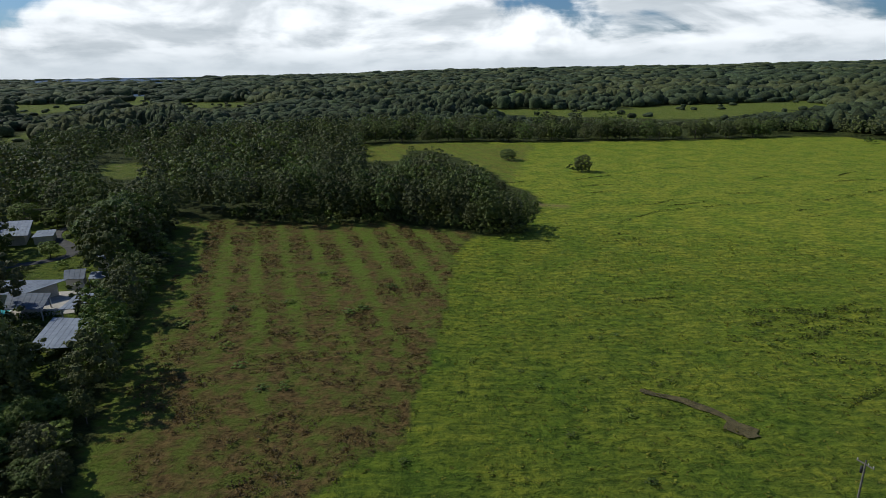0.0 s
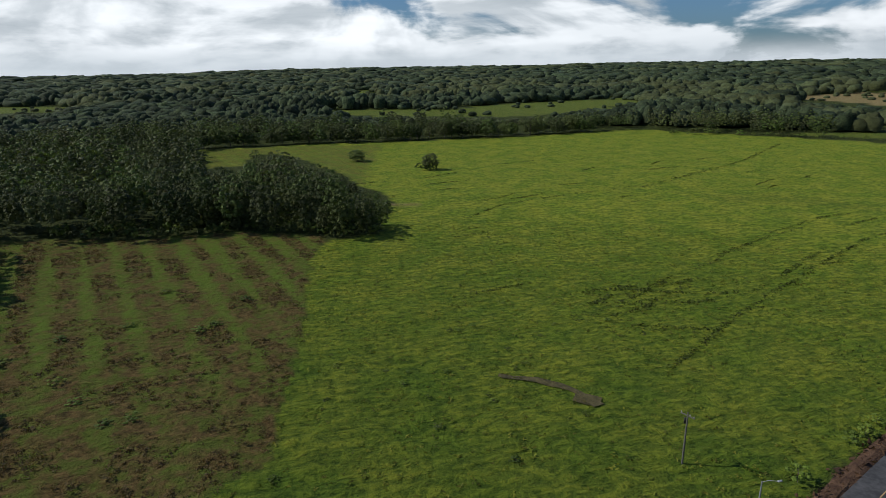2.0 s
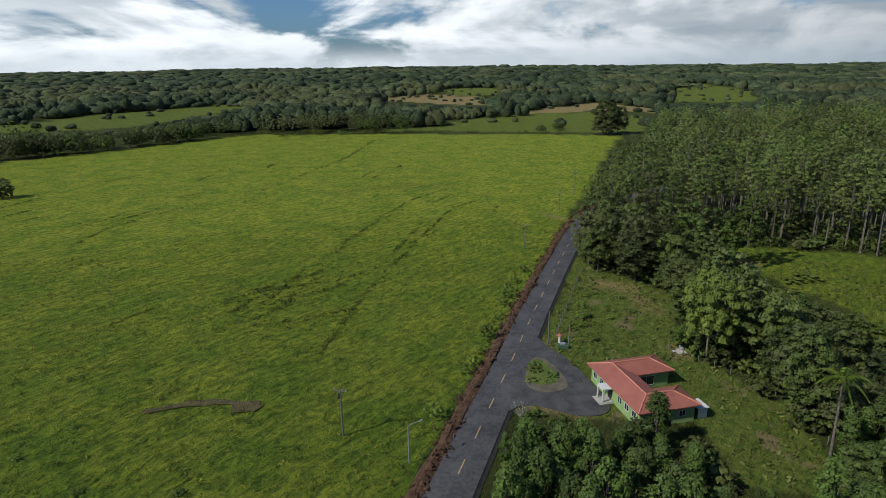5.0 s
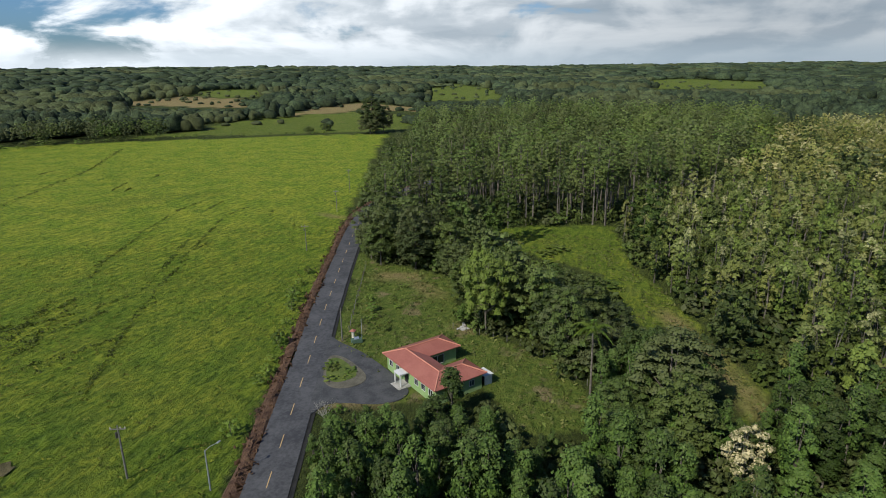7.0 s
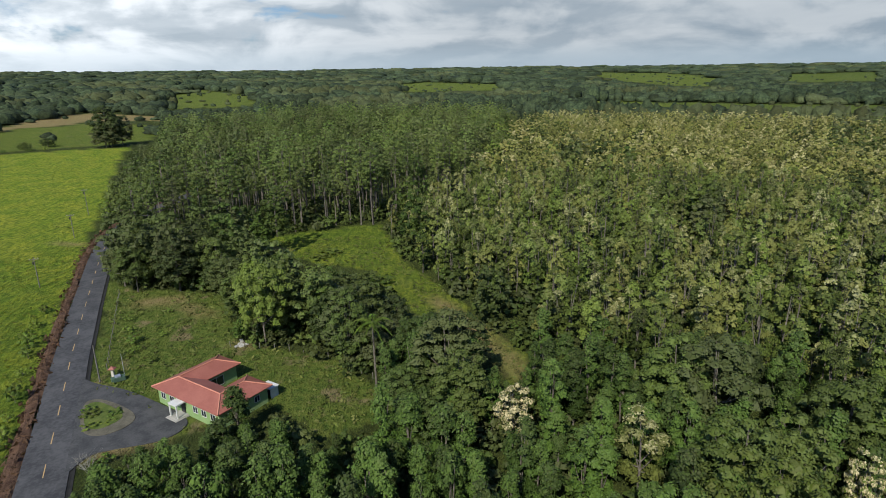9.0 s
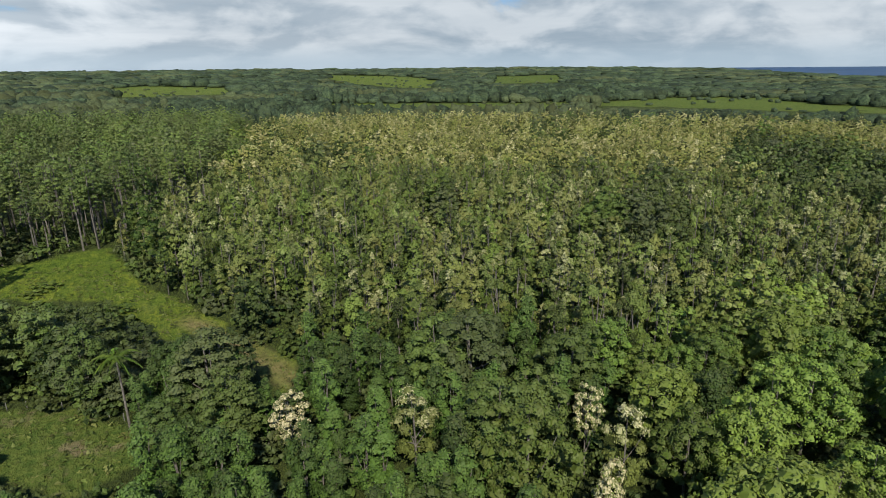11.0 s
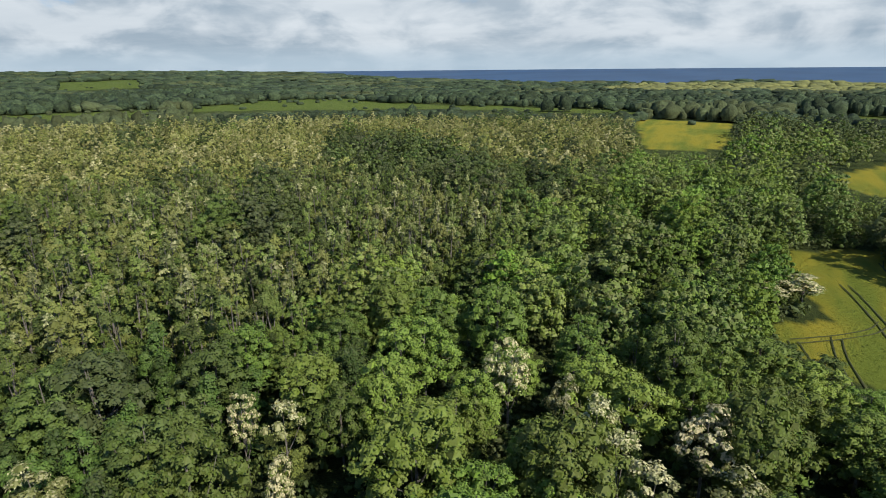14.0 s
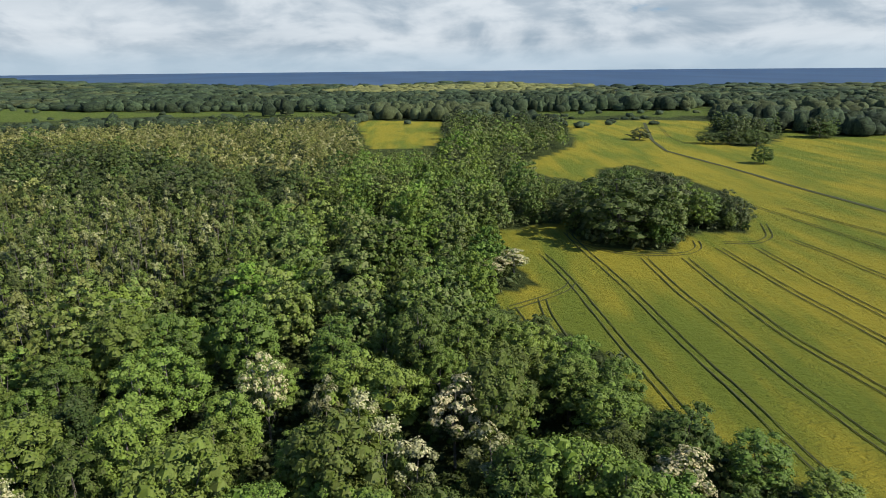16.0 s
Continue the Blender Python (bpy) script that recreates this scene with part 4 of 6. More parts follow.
def kind_at(x, y, rng):
    """What grows where: a number for each place."""
    az = np.degrees(np.arctan2(x, y)) % 360
    r = np.hypot(x, y)
    jx, jy = x + (vnoise(x / 14, y / 14, 21) - 0.5) * 16, y + (vnoise(x / 14, y / 14, 22) - 0.5) * 16
    k = np.where((az > 95) & (az < 250) & (r < 420), 2, 3)              # broad near the crop, woods else
    k = np.where((az > 50) & (az < 98) & (r < 82), 1, k)               # young teak by the lot
    k = np.where(inside(TEAK_AREA, jx, jy), 0, k)
    k = np.where(inside(DARK_BAND, jx, jy), 3, k)
    k = np.where((az > 90) & (az < 150) & (np.hypot(jx, jy) < np.where(az < 130, 82, 74)), np.where(vnoise(x / 9, y / 9, 33) > np.where(az < 132, 0.90, 0.62), 2, np.where(vnoise(x / 9, y / 9, 33) < 0.30, 3, 1)), k)  # mostly darker leaved kinds in front of the plantation
    k = np.where((k == 0) & (vnoise(x / 22, y / 22, 31) > 0.76), 3, k)
    k = np.where(inside(COAST_PLANTATION, jx, jy), 0, k)
    k = np.where(inside(FEATHER_AREA, jx, jy), 4, k)
    return k


KINDS = ["teak", "young", "broad", "woods", "feather"]
HEIGHT = np.array([13.0, 10.0, 15.0, 15.0, 21.0])
REACH = np.array([2.2, 2.2, 4.5, 4.8, 3.6])


def joined_woods(name, label, category, r0, r1, step, lod, grow=0.0, seed=1, sizes=(0.75, 1.25)):
    """Trees past counting: leaves and stems of a whole ring, one mesh for each kind of tree."""
    rng = np.random.default_rng(seed)
    x, y = scatter(rng, r0, r1, step, grow)
    k = kind_at(x, y, rng)
    keep = (~np.isin(k, (2, 3, 4)) | (rng.random(len(x)) < np.where(k == 4, 0.62, 0.34))) if not grow else np.ones(len(x), bool)
    az = np.degrees(np.arctan2(x, y)) % 360
    keep &= (az < 228) | (az > 312)
    x, y, k = x[keep], y[keep], k[keep]
    sc = rng.uniform(*sizes, len(x))
    wide = np.maximum(1.0, np.hypot(x, y) * grow / 9.0) if grow else np.ones(len(x))
    ok = free_for(x, y, HEIGHT[k] * sc, REACH[k] * sc * 0.6)
    for less in (0.88, 0.86, 0.84, 0.8, 0.75, 0.7):                     # smaller growth along the edges of the open land
        sc = np.where(ok, sc, sc * less)
        ok |= free_for(x, y, HEIGHT[k] * sc, REACH[k] * sc * 0.5)
    if grow:                                          # a few trees stand alone in the far fields
        stray = ~ok & (rng.random(len(x)) < 0.10) & ~sea_here(x, y)
        wide, sc = np.where(stray, 1.0, wide), np.where(stray, 0.55, sc)
        ok |= stray
    x, y, k, sc, wide = x[ok], y[ok], k[ok], sc[ok], wide[ok]
    z = land_height(x, y)
    coast = np.clip((np.hypot(x, y) - 700) / 500, 0, 1) * ((np.degrees(np.arctan2(x, y)) % 360 > 138) & (np.degrees(np.arctan2(x, y)) % 360 < 232))
    low_by = 1 - 0.5 * coast                         # wind-cut growth towards the coast
    for kk, kind in enumerate(KINDS):
        pats = [variant(kind, lod, s) for s in range(6)]
        sel = np.where(k == kk)[0]
        qs, ts, hs, stems = [], [], [], []
        pick = rng.integers(0, 6, len(sel))
        for s in range(6):
            idx = sel[pick == s]
            if not len(idx):
                continue
            q, tone, _, _ = pats[s]
            w = rng.uniform(0, 6.28, len(idx))
            c, sn = np.cos(w)[:, None, None], np.sin(w)[:, None, None]
            X = (q[None, :, :, 0] * c - q[None, :, :, 1] * sn) * (sc[idx] * wide[idx])[:, None, None] + x[idx][:, None, None]
            Y = (q[None, :, :, 0] * sn + q[None, :, :, 1] * c) * (sc[idx] * wide[idx])[:, None, None] + y[idx][:, None, None]
            Z = q[None, :, :, 2] * (sc[idx] * (0.8 + 0.2 * wide[idx] ** 0.5) * low_by[idx])[:, None, None] + z[idx][:, None, None]
            qs.append(np.stack([X, Y, Z], -1).reshape(-1, 4, 3))
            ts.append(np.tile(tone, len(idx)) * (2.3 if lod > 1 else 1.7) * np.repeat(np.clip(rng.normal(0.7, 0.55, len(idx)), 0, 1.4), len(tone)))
            hs.append(np.repeat(rng.random(len(idx)), len(tone)))
            if lod == 1 and kind in ("teak", "feather"):
                for pts, rad in pats[s][2][:5 if kind == "teak" else 2]:
                    tv, tf = tube(pts, rad, 3)
                    for j, wj in zip(idx, w):
                        cj, sj = math.cos(wj), math.sin(wj)
                        stems.append(np.column_stack([(tv[:, 0] * cj - tv[:, 1] * sj) * sc[j] + x[j], (tv[:, 0] * sj + tv[:, 1] * cj) * sc[j] + y[j], tv[:, 2] * sc[j] + z[j]])[np.array(tf)])
        if not qs:
            continue
        q, t, h = np.concatenate(qs), np.concatenate(ts), np.concatenate(hs)
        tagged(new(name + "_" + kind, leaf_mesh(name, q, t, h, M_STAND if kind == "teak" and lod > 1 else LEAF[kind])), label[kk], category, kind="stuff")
        if stems:
            stems = np.concatenate(stems)
            tagged(new("tree_stems_" + kind, mesh_from("tree_stems", stems.reshape(-1, 3), np.arange(stems.size // 3).reshape(-1, 4), M_BARK)), "pale grey stems and boughs of the " + ("teak plantation" if kind == "teak" else "feathery trees"), "tree stems", kind="stuff")


LABELS = ["teak plantation with pale flowering tops", "young green teak growth", "dense green broadleaf trees", "dark green tropical woodland", "tall grey-green feathery trees"]
NEAR = 92.0
joined_woods("middle_trees", LABELS, "trees", NEAR, 240, 4.5, 1, seed=3)
joined_woods("back_trees", LABELS, "trees", 240, 520, 6.2, 2, seed=4)


def blob(rng, m, n):
    """A far crown: a half-dome with rounded boughs standing out of it; four-sided faces."""
    lobes = rng.normal(size=(8, 3))
    lobes[:, 2] = np.abs(lobes[:, 2]) * 0.8
    lobes /= np.linalg.norm(lobes, axis=1)[:, None]
    v = []
    for i in range(n):
        p = math.pi * 0.5 * (i / (n - 0.4)) - 0.25
        for k in range(m):
            w = 2 * math.pi * (k + 0.5 * (i % 2)) / m
            d = np.array((math.cos(p) * math.cos(w), math.cos(p) * math.sin(w), math.sin(p)))
            r = 0.74 + 0.40 * math.exp(-(math.acos(min(1.0, float((lobes @ d).max()))) / 0.42) ** 2) + rng.uniform(-0.05, 0.05)
            v.append(d * r)
    f = [(i * m + k, i * m + (k + 1) % m, (i + 1) * m + (k + 1) % m, (i + 1) * m + k) for i in range(n - 1) for k in range(m)]
    t = (n - 1) * m
    f += [(t, t + k, t + k + 1, t + k + 2) for k in range(1, m - 2, 2)] if m % 2 == 0 else [(t, t + 2, t + 4, t + 6)]
    return np.array(v), np.array(f)


def distant_woodland():
    """Far woods: crowns and groves of rounded lumps out to the horizon."""
    rng = np.random.default_rng(5)
    x, y = scatter(rng, 520, 4750, 9.0, 0.0185)
    az = np.degrees(np.arctan2(x, y)) % 360
    keep = (az < 228) | (az > 312)
    x, y, az = x[keep], y[keep], az[keep]
    r = np.hypot(x, y)
    R = np.maximum(4.4, r * 0.0112) * rng.uniform(0.6, 1.4, len(x))
    h = rng.uniform(6, 15, len(x)) + np.minimum(R * 0.12, 4)
    h *= np.where((az > 138) & (az < 232), 1 - 0.45 * np.clip((r - 700) / 500, 0, 1), 1)
    h *= 0.55 + 0.9 * vnoise(x / 90, y / 90, 61)
    R *= 0.7 + 0.6 * vnoise(x / 70, y / 70, 63)
    wander = np.minimum(r * 0.05, 70)                # uneven edges of the far fields
    wx, wy = x + (vnoise(x / 50, y / 50, 71) - 0.5) * wander, y + (vnoise(x / 50, y / 50, 72) - 0.5) * wander
    ok = free_for(wx, wy, h, R * 0.5)
    for less in (0.75, 0.6):
        h = np.where(ok, h, h * less)
        R = np.where(ok, R, R * 0.8)
        ok |= free_for(wx, wy, h, R * 0.4)
    stray = ~ok & (rng.random(len(x)) < np.where(r > 900, 0.16, 0.05)) & ~sea_here(x, y)
    R, h = np.where(stray, rng.uniform(3, 6, len(x)), R), np.where(stray, rng.uniform(3, 5.5, len(x)), h)
    ok |= stray
    x, y, R, h = x[ok], y[ok], R[ok], h[ok]
    z = land_height(x, y)
    pale = inside(COAST_PLANTATION, x, y) * 0.75 + (vnoise(x / 160, y / 160, 62) > 0.66) * 0.18
    vs, fs, hs, ts, base = [], [], [], [], 0
    pats = [blob(rng, 10, 4) for _ in range(9)] + [blob(rng, 8, 3) for _ in range(9)]
    pick = rng.integers(0, 9, len(x)) + np.where(np.hypot(x, y) < 1100, 0, 9)
    for s in range(18):
        i = pick == s
        v, f = pats[s]
        w = rng.uniform(0, 6.28, i.sum())
        c, sn = np.cos(w)[:, None], np.sin(w)[:, None]
        X = (v[None, :, 0] * c - v[None, :, 1] * sn) * R[i][:, None] + x[i][:, None]
        Y = (v[None, :, 0] * sn + v[None, :, 1] * c) * R[i][:, None] + y[i][:, None]
        Z = (0.25 + 0.75 * v[None, :, 2]) * h[i][:, None] + z[i][:, None]
        V = np.stack([X, Y, Z], -1).reshape(-1, 3)
        fs.append((f[None] + (np.arange(i.sum()) * len(v))[:, None, None]).reshape(-1, 4) + base)
        vs.append(V)
        hs.append(np.repeat(np.clip(0.55 * rng.random(i.sum()) + 0.45 * vnoise(x[i] / 110, y[i] / 110, 64), 0, 1), len(v)))
        ts.append(np.repeat(pale[i], len(v)))
        base += len(V)
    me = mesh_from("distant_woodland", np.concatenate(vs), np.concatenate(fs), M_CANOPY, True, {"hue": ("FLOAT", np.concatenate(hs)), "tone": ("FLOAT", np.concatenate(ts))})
    tagged(new("distant_woodland", me), "dark green tropical woodland out to the horizon", "woodland", kind="stuff")


distant_woodland()


FLOWERING = [(16.8, -68.2), (-7.5, -63.3), (42, -46), (31, -39), (3.4, -59.2), (8.5, -64.2), (0.5, -55), (-11.2, -54.9), (-3, -52), (52, -28), (36, -46), (60, -15)]


def near_trees():
    rng = np.random.default_rng(8)
    x, y = scatter(rng, 24, NEAR, 3.9)
    k = kind_at(x, y, rng)
    keep = rng.random(len(x)) < np.array([0.66, 0.95, 0.25, 0.29, 0.5])[k]
    az = np.degrees(np.arctan2(x, y)) % 360
    keep &= ((az > 40) & (az < 226)) | (az > 312)
    sc = rng.uniform(0.72, 1.28, len(x)) * np.where(az > 300, 0.5, 1.0)       # lower growth round the farm
    ok = free_for(x, y, HEIGHT[k] * sc, REACH[k] * sc * 0.6)
    for less in (0.85, 0.8, 0.75, 0.7):
        sc = np.where(ok, sc, sc * less)
        ok |= free_for(x, y, HEIGHT[k] * sc, REACH[k] * sc * 0.5)
    keep &= ok
    for fx, fy in FLOWERING:
        keep &= np.hypot(x - fx, y - fy) > 4.6
    spec = {0: ("teak_tree", "teak tree with large leaves and pale flowering tips", "plantation trees"), 1: ("teak_tree", "young green teak tree with hanging leaves", "plantation trees"),
            2: ("broadleaf_tree", "dense green broadleaf tree", "broadleaf trees"), 3: ("woodland_tree", "dark green woodland tree", "woodland trees"), 4: ("feathery_tree", "tall grey-green feathery tree", "feathery trees")}
    for i in np.where(keep)[0]:
        kk = int(k[i])
        name, label, group = spec[kk]
        e, h = thing_tree(KINDS[kk], int(rng.integers(0, 5)), name, label, "tree", group)
        e.matrix_basis = pose(x[i], y[i], 0, 0, 0, rng.uniform(0, 360)) @ Matrix.Diagonal((sc[i], sc[i], sc[i] * rng.uniform(0.92, 1.08), 1))


near_trees()


def patch_stuff(name, label, category, x, y, kind, lod, size, mat, seed, pale=0.0):
    """Low growth past counting, one mesh."""
    rng = np.random.default_rng(seed)
    pats = [variant(kind, lod, s) for s in range(5)]
    z = land_height(x, y)
    qs, ts, hs = [], [], []
    pick = rng.integers(0, 5, len(x))
    sc = size * rng.uniform(0.6, 1.4, len(x))
    for s in range(5):
        i = pick == s
        q, tone = pats[s][0], pats[s][1]
        w = rng.uniform(0, 6.28, i.sum())
        c, sn = np.cos(w)[:, None, None], np.sin(w)[:, None, None]
        X = (q[None, :, :, 0] * c - q[None, :, :, 1] * sn) * sc[i][:, None, None] + x[i][:, None, None]
        Y = (q[None, :, :, 0] * sn + q[None, :, :, 1] * c) * sc[i][:, None, None] + y[i][:, None, None]
        Z = q[None, :, :, 2] * sc[i][:, None, None] + z[i][:, None, None]
        qs.append(np.stack([X, Y, Z], -1).reshape(-1, 4, 3))
        ts.append(np.tile(tone, i.sum()) + pale)
        hs.append(np.repeat(rng.random(i.sum()), len(tone)))
    tagged(new(name, leaf_mesh(name, np.concatenate(qs), np.concatenate(ts), np.concatenate(hs), mat)), label, category, kind="stuff")


def undergrowth():
    rng = np.random.default_rng(12)
    x, y = scatter(rng, 20, 215, 3.9)
    az = np.degrees(np.arctan2(x, y)) % 360
    ok = free_for(x, y, np.full(len(x), 3.0), np.full(len(x), 1.2)) & ((az < 226) | (az > 312))
    close = ok & (np.hypot(x, y) < 105)
    patch_stuff("low_undergrowth", "dense green bushes under the near trees", "undergrowth", x[close], y[close], "bush", 1, 1.25, M_WOODS, 13)
    ok &= ~close
    patch_stuff("undergrowth", "dense green bushes under the trees", "undergrowth", x[ok], y[ok], "bush", 2, 1.25, M_WOODS, 13)


undergrowth()


# ---- single trees, bushes and hedges ----
BASES = []


def place_tree(kind, seed, x, y, h, R, name, label, category="tree", group="", turn=None):
    e, _ = thing_tree(kind, seed, name, label, category, group)
    if kind in ('broad', 'woods') and h > 5:
        BASES.append((x, y, R)) if math.hypot(x, y) < 300 else None
    crown = PATTERN[kind, seed][0]
    co = np.empty(len(crown.vertices) * 3, np.float32)
    crown.vertices.foreach_get("co", co)
    co = co.reshape(-1, 3)
    r0, h0 = np.percentile(np.hypot(co[:, 0], co[:, 1]), 96), co[:, 2].max()
    e.matrix_basis = pose(x, y, float(land_height(x, y)), 0, 0, (x * 37 + y * 91) % 360 if turn is None else turn) @ Matrix.Diagonal((R / r0, R / r0, h / h0, 1))
    if name in ("field_tree", "pasture_bush", "grove_tree", "rain_tree", "boundary_tree"):      # crowns that reach the ground
        e.matrix_basis = Matrix.Translation((0, 0, -0.2 * h)) @ e.matrix_basis @ Matrix.Diagonal((1, 1, 1.22, 1))
    return e


# trees between the house lot and the clearing; most wear darker leaves that stand in for shade
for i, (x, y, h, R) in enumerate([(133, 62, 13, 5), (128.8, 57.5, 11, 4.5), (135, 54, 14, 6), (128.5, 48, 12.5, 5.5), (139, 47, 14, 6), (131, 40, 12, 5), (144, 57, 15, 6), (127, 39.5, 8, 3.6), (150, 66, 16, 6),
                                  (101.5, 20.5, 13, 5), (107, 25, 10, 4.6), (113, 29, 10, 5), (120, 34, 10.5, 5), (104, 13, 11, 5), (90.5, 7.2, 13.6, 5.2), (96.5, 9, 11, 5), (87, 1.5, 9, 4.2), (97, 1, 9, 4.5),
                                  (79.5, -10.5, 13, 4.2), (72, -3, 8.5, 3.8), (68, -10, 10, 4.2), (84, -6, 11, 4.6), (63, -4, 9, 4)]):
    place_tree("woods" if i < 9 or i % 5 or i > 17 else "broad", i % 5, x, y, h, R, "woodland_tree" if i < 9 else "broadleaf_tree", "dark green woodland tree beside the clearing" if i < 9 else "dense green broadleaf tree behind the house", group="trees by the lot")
place_tree("broad", 2, 97.5, 22.6, 16.5, 4.6, "broadleaf_tree", "tall bright green broadleaf tree behind the house", group="trees by the lot")
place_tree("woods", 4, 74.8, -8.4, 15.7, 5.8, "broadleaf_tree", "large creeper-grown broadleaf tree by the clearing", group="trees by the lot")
place_tree("young", 1, 68.2, 20.2, 8.5, 1.9, "teak_tree", "slender young teak in front of the house")
place_tree("young", 3, 64.0, 21.5, 6.0, 1.8, "teak_tree", "slender young teak in front of the house")
# hedgerow between the farm and the mown field
for i, (x, y, h, R) in enumerate([(-87, 155, 20, 9.5), (-96, 176, 13, 7), (-75.5, 152, 9, 4.6), (-72, 143, 7.5, 4.2), (-70, 134.5, 7, 4.0), (-68.5, 126, 7, 3.8), (-66.5, 119, 7.5, 3.8), (-64.8, 111, 7.5, 3.8), (-62.5, 104, 7.5, 3.8), (-60.5, 97, 7, 3.4), (-58.8, 91, 6.5, 3.2),
                                  (-69.5, 116, 6, 2.8), (-57, 84, 6.5, 3.0), (-55.5, 76, 6, 2.8), (-52.5, 69, 5.5, 2.8), (-50, 62, 5.5, 2.8), (-60, 72, 7, 3.6), (-66, 78, 8, 4.0), (-72, 85, 8, 4.0), (-58, 64, 7, 3.6), (-80, 97, 8, 3.8), (-85, 103, 7, 3.6), (-78, 90, 8, 4.0), (-66, 69, 7, 3.6), (-73, 76, 8, 4), (-62.5, 87, 6, 2.4)]):
    place_tree("broad" if i % 3 else "woods", (i * 2) % 5, x, y, h * (0.9 if h > 12 else 0.72), R, "hedgerow_tree", "broad dark green tree on the farm hedgerow" if h > 12 else "dense green hedgerow tree beside the mown field", group="hedgerow trees")
for x, y, h, R in [(-108.6, 158.3, 4.6, 3.0), (-103, 166, 9, 3.2), (-99, 148, 2.4, 1.8), (-92.5, 146, 2.2, 1.8), (-108, 145, 1.8, 2.0), (-106, 173, 3, 2), (-128, 193, 6, 4), (-140, 196, 8, 5), (-117, 196, 7, 4)]:
    place_tree("broad" if h > 4 else "bush", int(h) % 3, x, y, h, R, "garden_tree" if h > 4 else "garden_bush", "rounded green garden tree on the farm lawn" if h > 4 else "clipped green bush on the farm lawn", "tree" if h > 4 else "bush", "farm garden plants")
# the row of trees along the far side of the pasture
rrow = np.random.default_rng(44)
for i, (x, y) in enumerate(smooth_line([(-62, 420), (8, 424), (70, 419), (160, 415), (232, 419)], 8.5)):
    h = rrow.uniform(8, 14)
    place_tree("woods", i % 5, x + rrow.normal() * 1.5, y + rrow.normal() * 2.5, h, h * rrow.uniform(0.42, 0.58), "boundary_tree", "dark green tree in the row beyond the pasture", group="pasture tree row")
# lone trees in the fields
place_tree("woods", 1, 67.7, 286.9, 8.2, 4.4, "pasture_tree", "lone umbrella-shaped tree in the pasture")
place_tree("woods", 2, 36.8, 328.2, 6.2, 5.2, "pasture_bush", "lone round bush tree in the pasture")
place_tree("woods", 3, 415, 189.2, 27, 9.5, "boundary_tree", "very large dark tree on the field boundary")
place_tree("woods", 4, 412, 190, 15, 10, "boundary_tree", "very large dark tree on the field boundary")
place_tree("woods", 0, 417, 188, 22, 9, "boundary_tree", "very large dark tree on the field boundary")
place_tree("woods", 1, 421, 183, 20, 8, "boundary_tree", "very large dark tree on the field boundary")
for x, y, h, R in [(404.6, 237.5, 5.5, 4.2), (422.5, 232.3, 6, 5), (-276.7, -418, 11, 10), (-198.8, -388.9, 9, 8), (-212, -379, 10, 9), (-185, -392, 7, 7), (-149.3, -416, 9, 8), (-176.7, -305.8, 9, 5.5)]:
    place_tree("woods", int(abs(x)) % 5, x, y, h, R, "field_tree", "dark green tree standing alone in the open field", group="field trees")
place_tree("broad", 0, -59.0, -166.0, 18.5, 13.5, "rain_tree", "wide dome-shaped rain tree at the crop edge")
for x, y, h, R in [(-50, -186, 14, 7), (-66, -186, 19, 9), (-78, -184, 17, 8), (-90, -182, 11, 6), (-100, -180, 10, 5.5), (-86, -200, 14, 7), (-104, -196, 9, 5)]:
    place_tree("woods", int(h) % 5, x, y, h, R, "grove_tree", "dark green tree in the grove in the crop", group="grove trees")
for i, (x, y, h, R) in enumerate([(-36, -62, 9, 4.5), (-43, -58, 8, 4), (-28, -66, 10, 4.5), (-24, -73, 11, 5), (-31, -74, 9.5, 4), (-27, -84, 8.5, 4), (-22, -92, 8.5, 4.5), (-17, -98, 8, 4), (-20, -84, 11, 4.5), (-14, -90, 11, 5), (-24, -56, 10, 4), (-48, -52, 7, 3.5)]):
    place_tree("broad", (i * 3) % 5, x, y, h, R, "broadleaf_tree", "dense green broadleaf tree at the crop edge", group="crop edge trees")
# pale flowering trees
for i, (x, y, h, R, kind) in enumerate([(16.8, -68.2, 14.5, 3.0, "blossom"), (-7.5, -63.3, 13.5, 3.6, "blossom"), (42, -46, 12.5, 2.0, "blossom"), (31, -39, 12, 1.8, "blossom"), (-31.9, -53.5, 9.5, 3.6, "blossom"), (60, -15, 11.5, 2.6, "blossom"),
                                        (-25, -139, 6, 4.2, "blossom"), (-19.5, -134, 6, 4, "blossom")]):
    place_tree(kind, i % 3, x, y, h, R, "flowering_tree", "broadleaf tree covered in pale cream blossom", group="flowering trees")
for i, (x, y, h, R) in enumerate([(3.4, -59.2, 14, 2.8), (8.5, -64.2, 13.5, 2.2), (0.5, -55, 13, 2.8), (-11.2, -54.9, 12, 3.4), (-3, -52, 12.5, 3.0), (52, -28, 12.5, 2.8), (36, -46, 13, 2.6)]):
    place_tree("bloomteak", i % 2, x, y, h, R, "teak_tree", "teak tree with tall cream flower spikes", group="flowering teaks")


brng = np.random.default_rng(31)
scrub = np.array([(x + brng.normal() * R * 0.5, y + brng.normal() * R * 0.5) for x, y, R in BASES for _ in range(6)])
scrub = scrub[~inside(CROP, scrub[:, 0], scrub[:, 1]) & ~inside(LOT, scrub[:, 0], scrub[:, 1]) & ~inside(MOWN, scrub[:, 0], scrub[:, 1])]
patch_stuff("tree_scrub", "dense scrub at the feet of the trees", "undergrowth", scrub[:, 0], scrub[:, 1], "bush", 1, 1.25, M_WOODS, 32)


